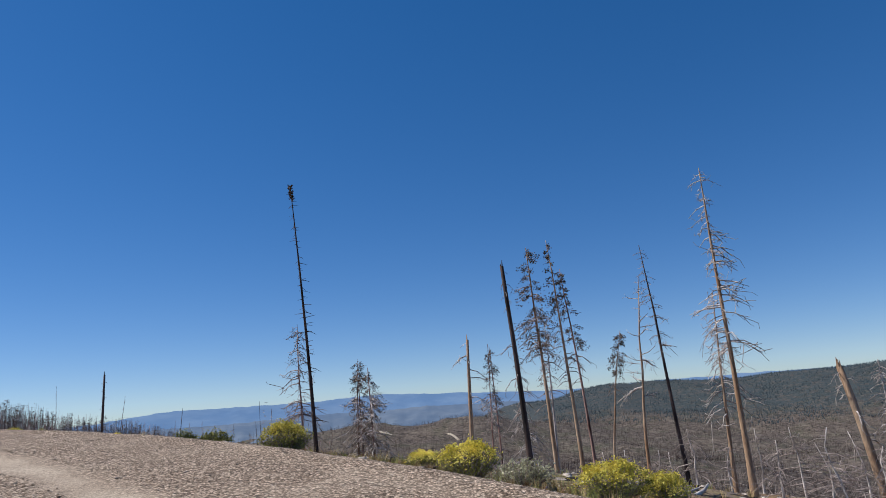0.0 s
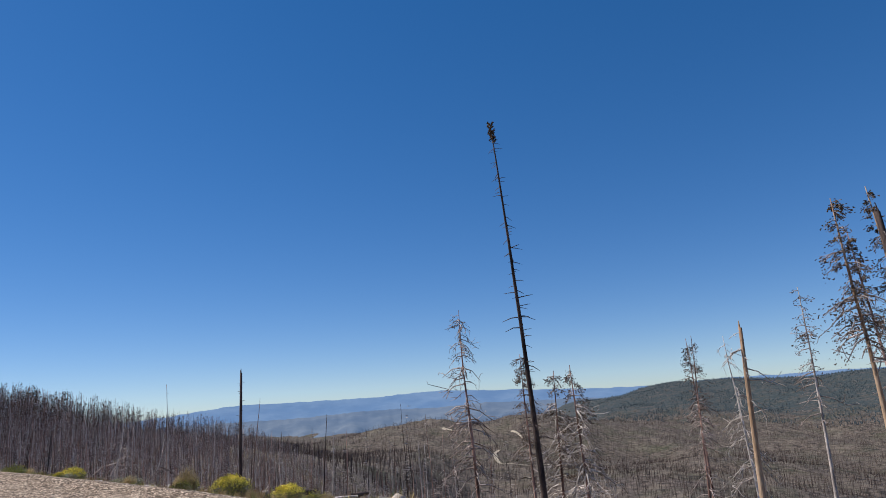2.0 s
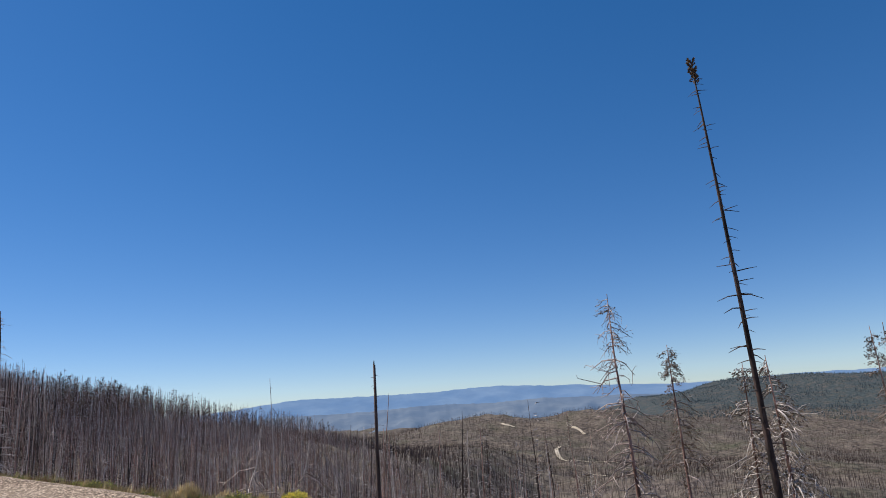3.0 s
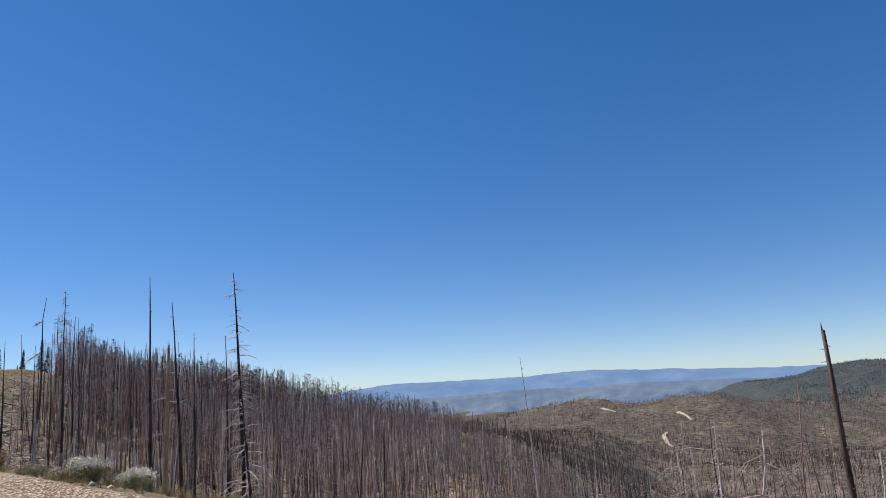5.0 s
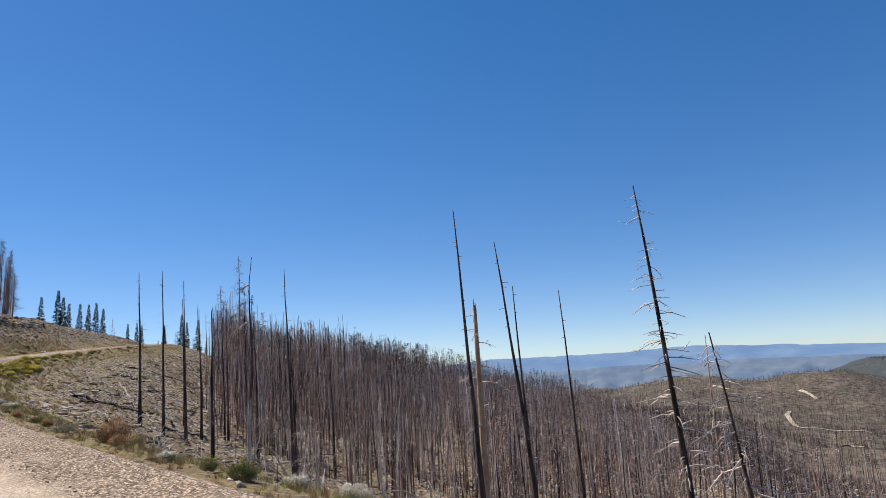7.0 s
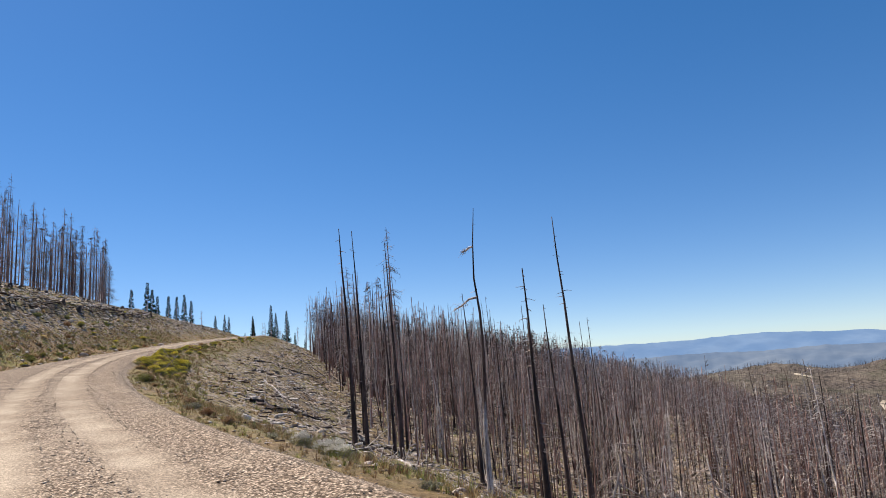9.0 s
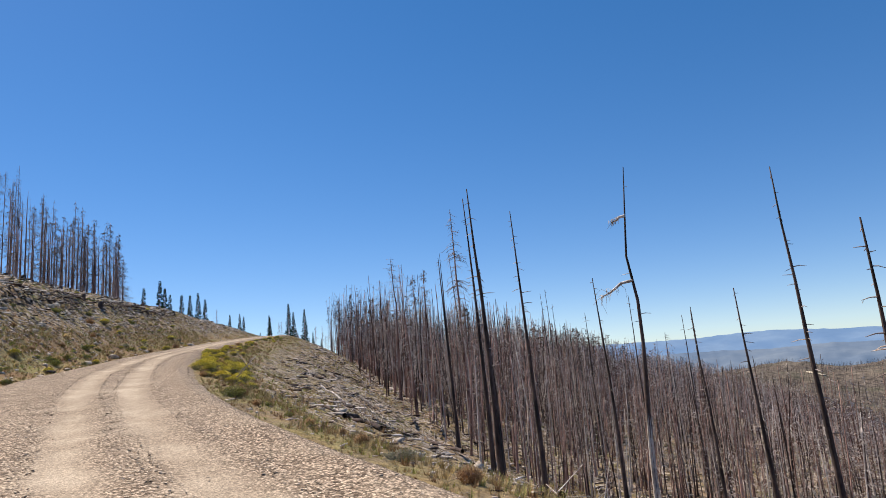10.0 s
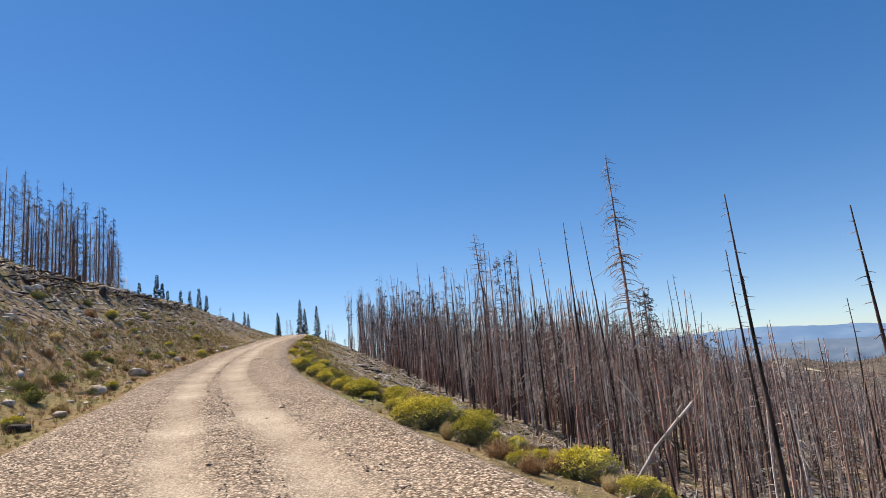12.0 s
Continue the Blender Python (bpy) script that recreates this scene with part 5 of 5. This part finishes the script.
BOX = (-235, 15, -5, 215)
rows = np.concatenate([scatter(rng, 19000, bare_slope, BOX), scatter(rng, 15000, left_bank, BOX)])
rng.shuffle(rows)
g = Geo()
for k in range(6):
    plant(rng, g, rock_geo(np.random.RandomState(60 + k), 1.0, 0.55), rows[k::6], np.minimum(rng.gamma(1.6, 0.045, len(rows[k::6])) + 0.03, 0.3) * np.interp(rows[k::6][:, 4], [-9, -4, 0, 5, 9], [1.5, 0.9, 0.5, 0.5, 1.0]), 0.2)
tagged(new("slope_stones", mesh("slope_stones", *g.arrays(), ROCK)), "broken pale stones strewn over the burnt slope", "stones", kind="stuff")
rows = np.concatenate([scatter(rng, 11000, bare_slope, BOX), scatter(rng, 8000, left_bank, BOX)])
rng.shuffle(rows)
band = scatter(rng, 1500, lambda x, y, s, d: (d < -8.6) & (d > -10.6) & (s > 60) & (s < 175), BOX)
rows = np.concatenate([np.stack([rows, rows], 1).reshape(-1, 5)[::2], np.repeat(band, 2, 0)])
for nm, mat, part_rows in (("charred_debris", CHAR, rows[::2]), ("bleached_sticks", GREY, rows[1:16000:2])):
    g = Geo()
    for k in range(5):
        rr = np.random.RandomState(80 + k)
        p0 = np.array([[-0.5, 0, 0.03], [0, rr.normal(0, 0.04), 0.08], [0.5, 0, 0.05 + rr.uniform(0, 0.12)]])
        plant(rng, g, tube(p0, [0.07, 0.06, 0.035], 4), part_rows[k::5], np.minimum(rng.gamma(2.0, 0.2, len(part_rows[k::5])) + 0.15, 1.0) * np.interp(np.abs(part_rows[k::5][:, 4]), [5, 9], [0.3, 1.0]), 0.1)
    tagged(new(nm, mesh(nm, *g.arrays(), mat)), ("charred sticks littering the slope", "bleached sticks littering the slope")[nm[0] == "b"], "debris", kind="stuff")


def grassy(x, y, s, d):
    w = waves(x, y, 14, 31) + 0.5 * waves(x, y, 4, 32)
    verge = (d > edge_right(s) - 0.1) & (d < edge_right(s) + 3.2)
    bank = (d < -edge_left(s) - 0.3) & (d > -45)
    return (s > -12) & (s < 240) & (verge | (bank & (w > -0.15)) | ((d > edge_right(s)) & (d < 30) & (w > 0.25)))


rows = np.concatenate([scatter(rng, 44000, grassy, BOX), scatter(rng, 5000, lambda x, y, s, d: (s > -8) & (s < 150) & (d > edge_right(s) - 0.1) & (d < edge_right(s) + 2.4) & (waves(x, y, 5, 33) > -0.1), BOX),
                       scatter(rng, 5000, lambda x, y, s, d: (s > 95) & (s < 170) & (d < -edge_left(s)) & (d > -edge_left(s) - 4.5), BOX)])
rng.shuffle(rows)
for nm, mat, part_rows, label in (("dry_grass", STRAW, rows[0::2], "dry straw-coloured grass tufts"), ("green_weeds", SAGE, rows[1::4], "small green weeds"), ("brown_weeds", RUST, rows[3::4], "dry brown weeds")):
    g = Geo()
    for k in range(6):
        rr, tuft = np.random.RandomState(120 + k), Geo()
        for _ in range(22):
            w, o, h = rr.uniform(0, 6.28), rr.uniform(0, 0.3), rr.uniform(0.4, 1.0)
            b = np.array([np.cos(w) * o, np.sin(w) * o, -0.03])
            lean_ = rr.uniform(0.1, 0.6)
            e = b + [np.cos(w) * lean_ * h, np.sin(w) * lean_ * h, h * 0.9]
            sd = np.array([-np.sin(w), np.cos(w), 0]) * 0.022
            tuft.add(np.array([b - sd, b + sd, e]), np.array([[0, 1, 2]]))
        plant(rng, g, tuft.arrays(), part_rows[k::6], rng.uniform(0.1, 0.36, len(part_rows[k::6])) * np.interp(np.maximum(part_rows[k::6][:, 4] - edge_right(part_rows[k::6][:, 3]), -part_rows[k::6][:, 4] - edge_left(part_rows[k::6][:, 3])), [0, 0.5, 2.5], [0.35, 0.55, 1.0]), 0.1)
    tagged(new(nm, mesh(nm, *g.arrays(), mat)), label, "grass", kind="stuff")


def on_gravel(x, y, s, d):
    ta, tb = wheel_tracks(s)
    loose = np.minimum(np.abs(d - ta), np.abs(d - tb)) > 0.4
    return (d > -edge_left(s) - 0.2) & (d < edge_right(s) + 0.15 + 0.5 * rng.uniform(size=len(x)) ** 2) & (((s > 2) & (s < 26)) | ((s > 55) & (s < 135))) & (loose | (rng.uniform(size=len(x)) < 0.02))


rows = scatter(rng, 70000, on_gravel, (-140, 12, 0, 100))
away_ = np.minimum(rows[:, 4] + edge_left(rows[:, 3]) + 0.1, edge_right(rows[:, 3]) + 0.1 - rows[:, 4])
rows[:, 2] = np.interp(rows[:, 3], ALONG, LINE[:, 2]) + 0.05 * np.clip(away_ / 0.5, 0, 1) + 0.05 * np.exp(-((away_ - 0.55) / 0.3) ** 2) - 0.10 * np.clip(1 - away_ / 0.25, 0, 1)
rows[:, 2] += 0.01 * waves(rows[:, 0], rows[:, 1], 2.5, 7) - 0.002
g = Geo()
OCTA = np.array([[1, 0, 0], [0, 1, 0], [-1, 0, 0], [0, -1, 0], [0, 0, 0.45], [0, 0, -0.45]], float), np.array([[0, 1, 4], [1, 2, 4], [2, 3, 4], [3, 0, 4], [1, 0, 5], [2, 1, 5], [3, 2, 5], [0, 3, 5]])
for k in range(6):
    rr = np.random.RandomState(150 + k)
    v = OCTA[0] * [1, rr.uniform(0.6, 1), 0.8] + rr.normal(0, 0.14, (6, 3))
    some = rows[k::6].copy()
    plant(rng, g, (v, OCTA[1]), some, rng.gamma(2.2, 0.004, len(some)) + 0.005, 0.0)
tagged(new("loose_gravel", mesh("loose_gravel", *g.arrays(), STONE)), "loose gravel stones on the road", "gravel", kind="stuff")
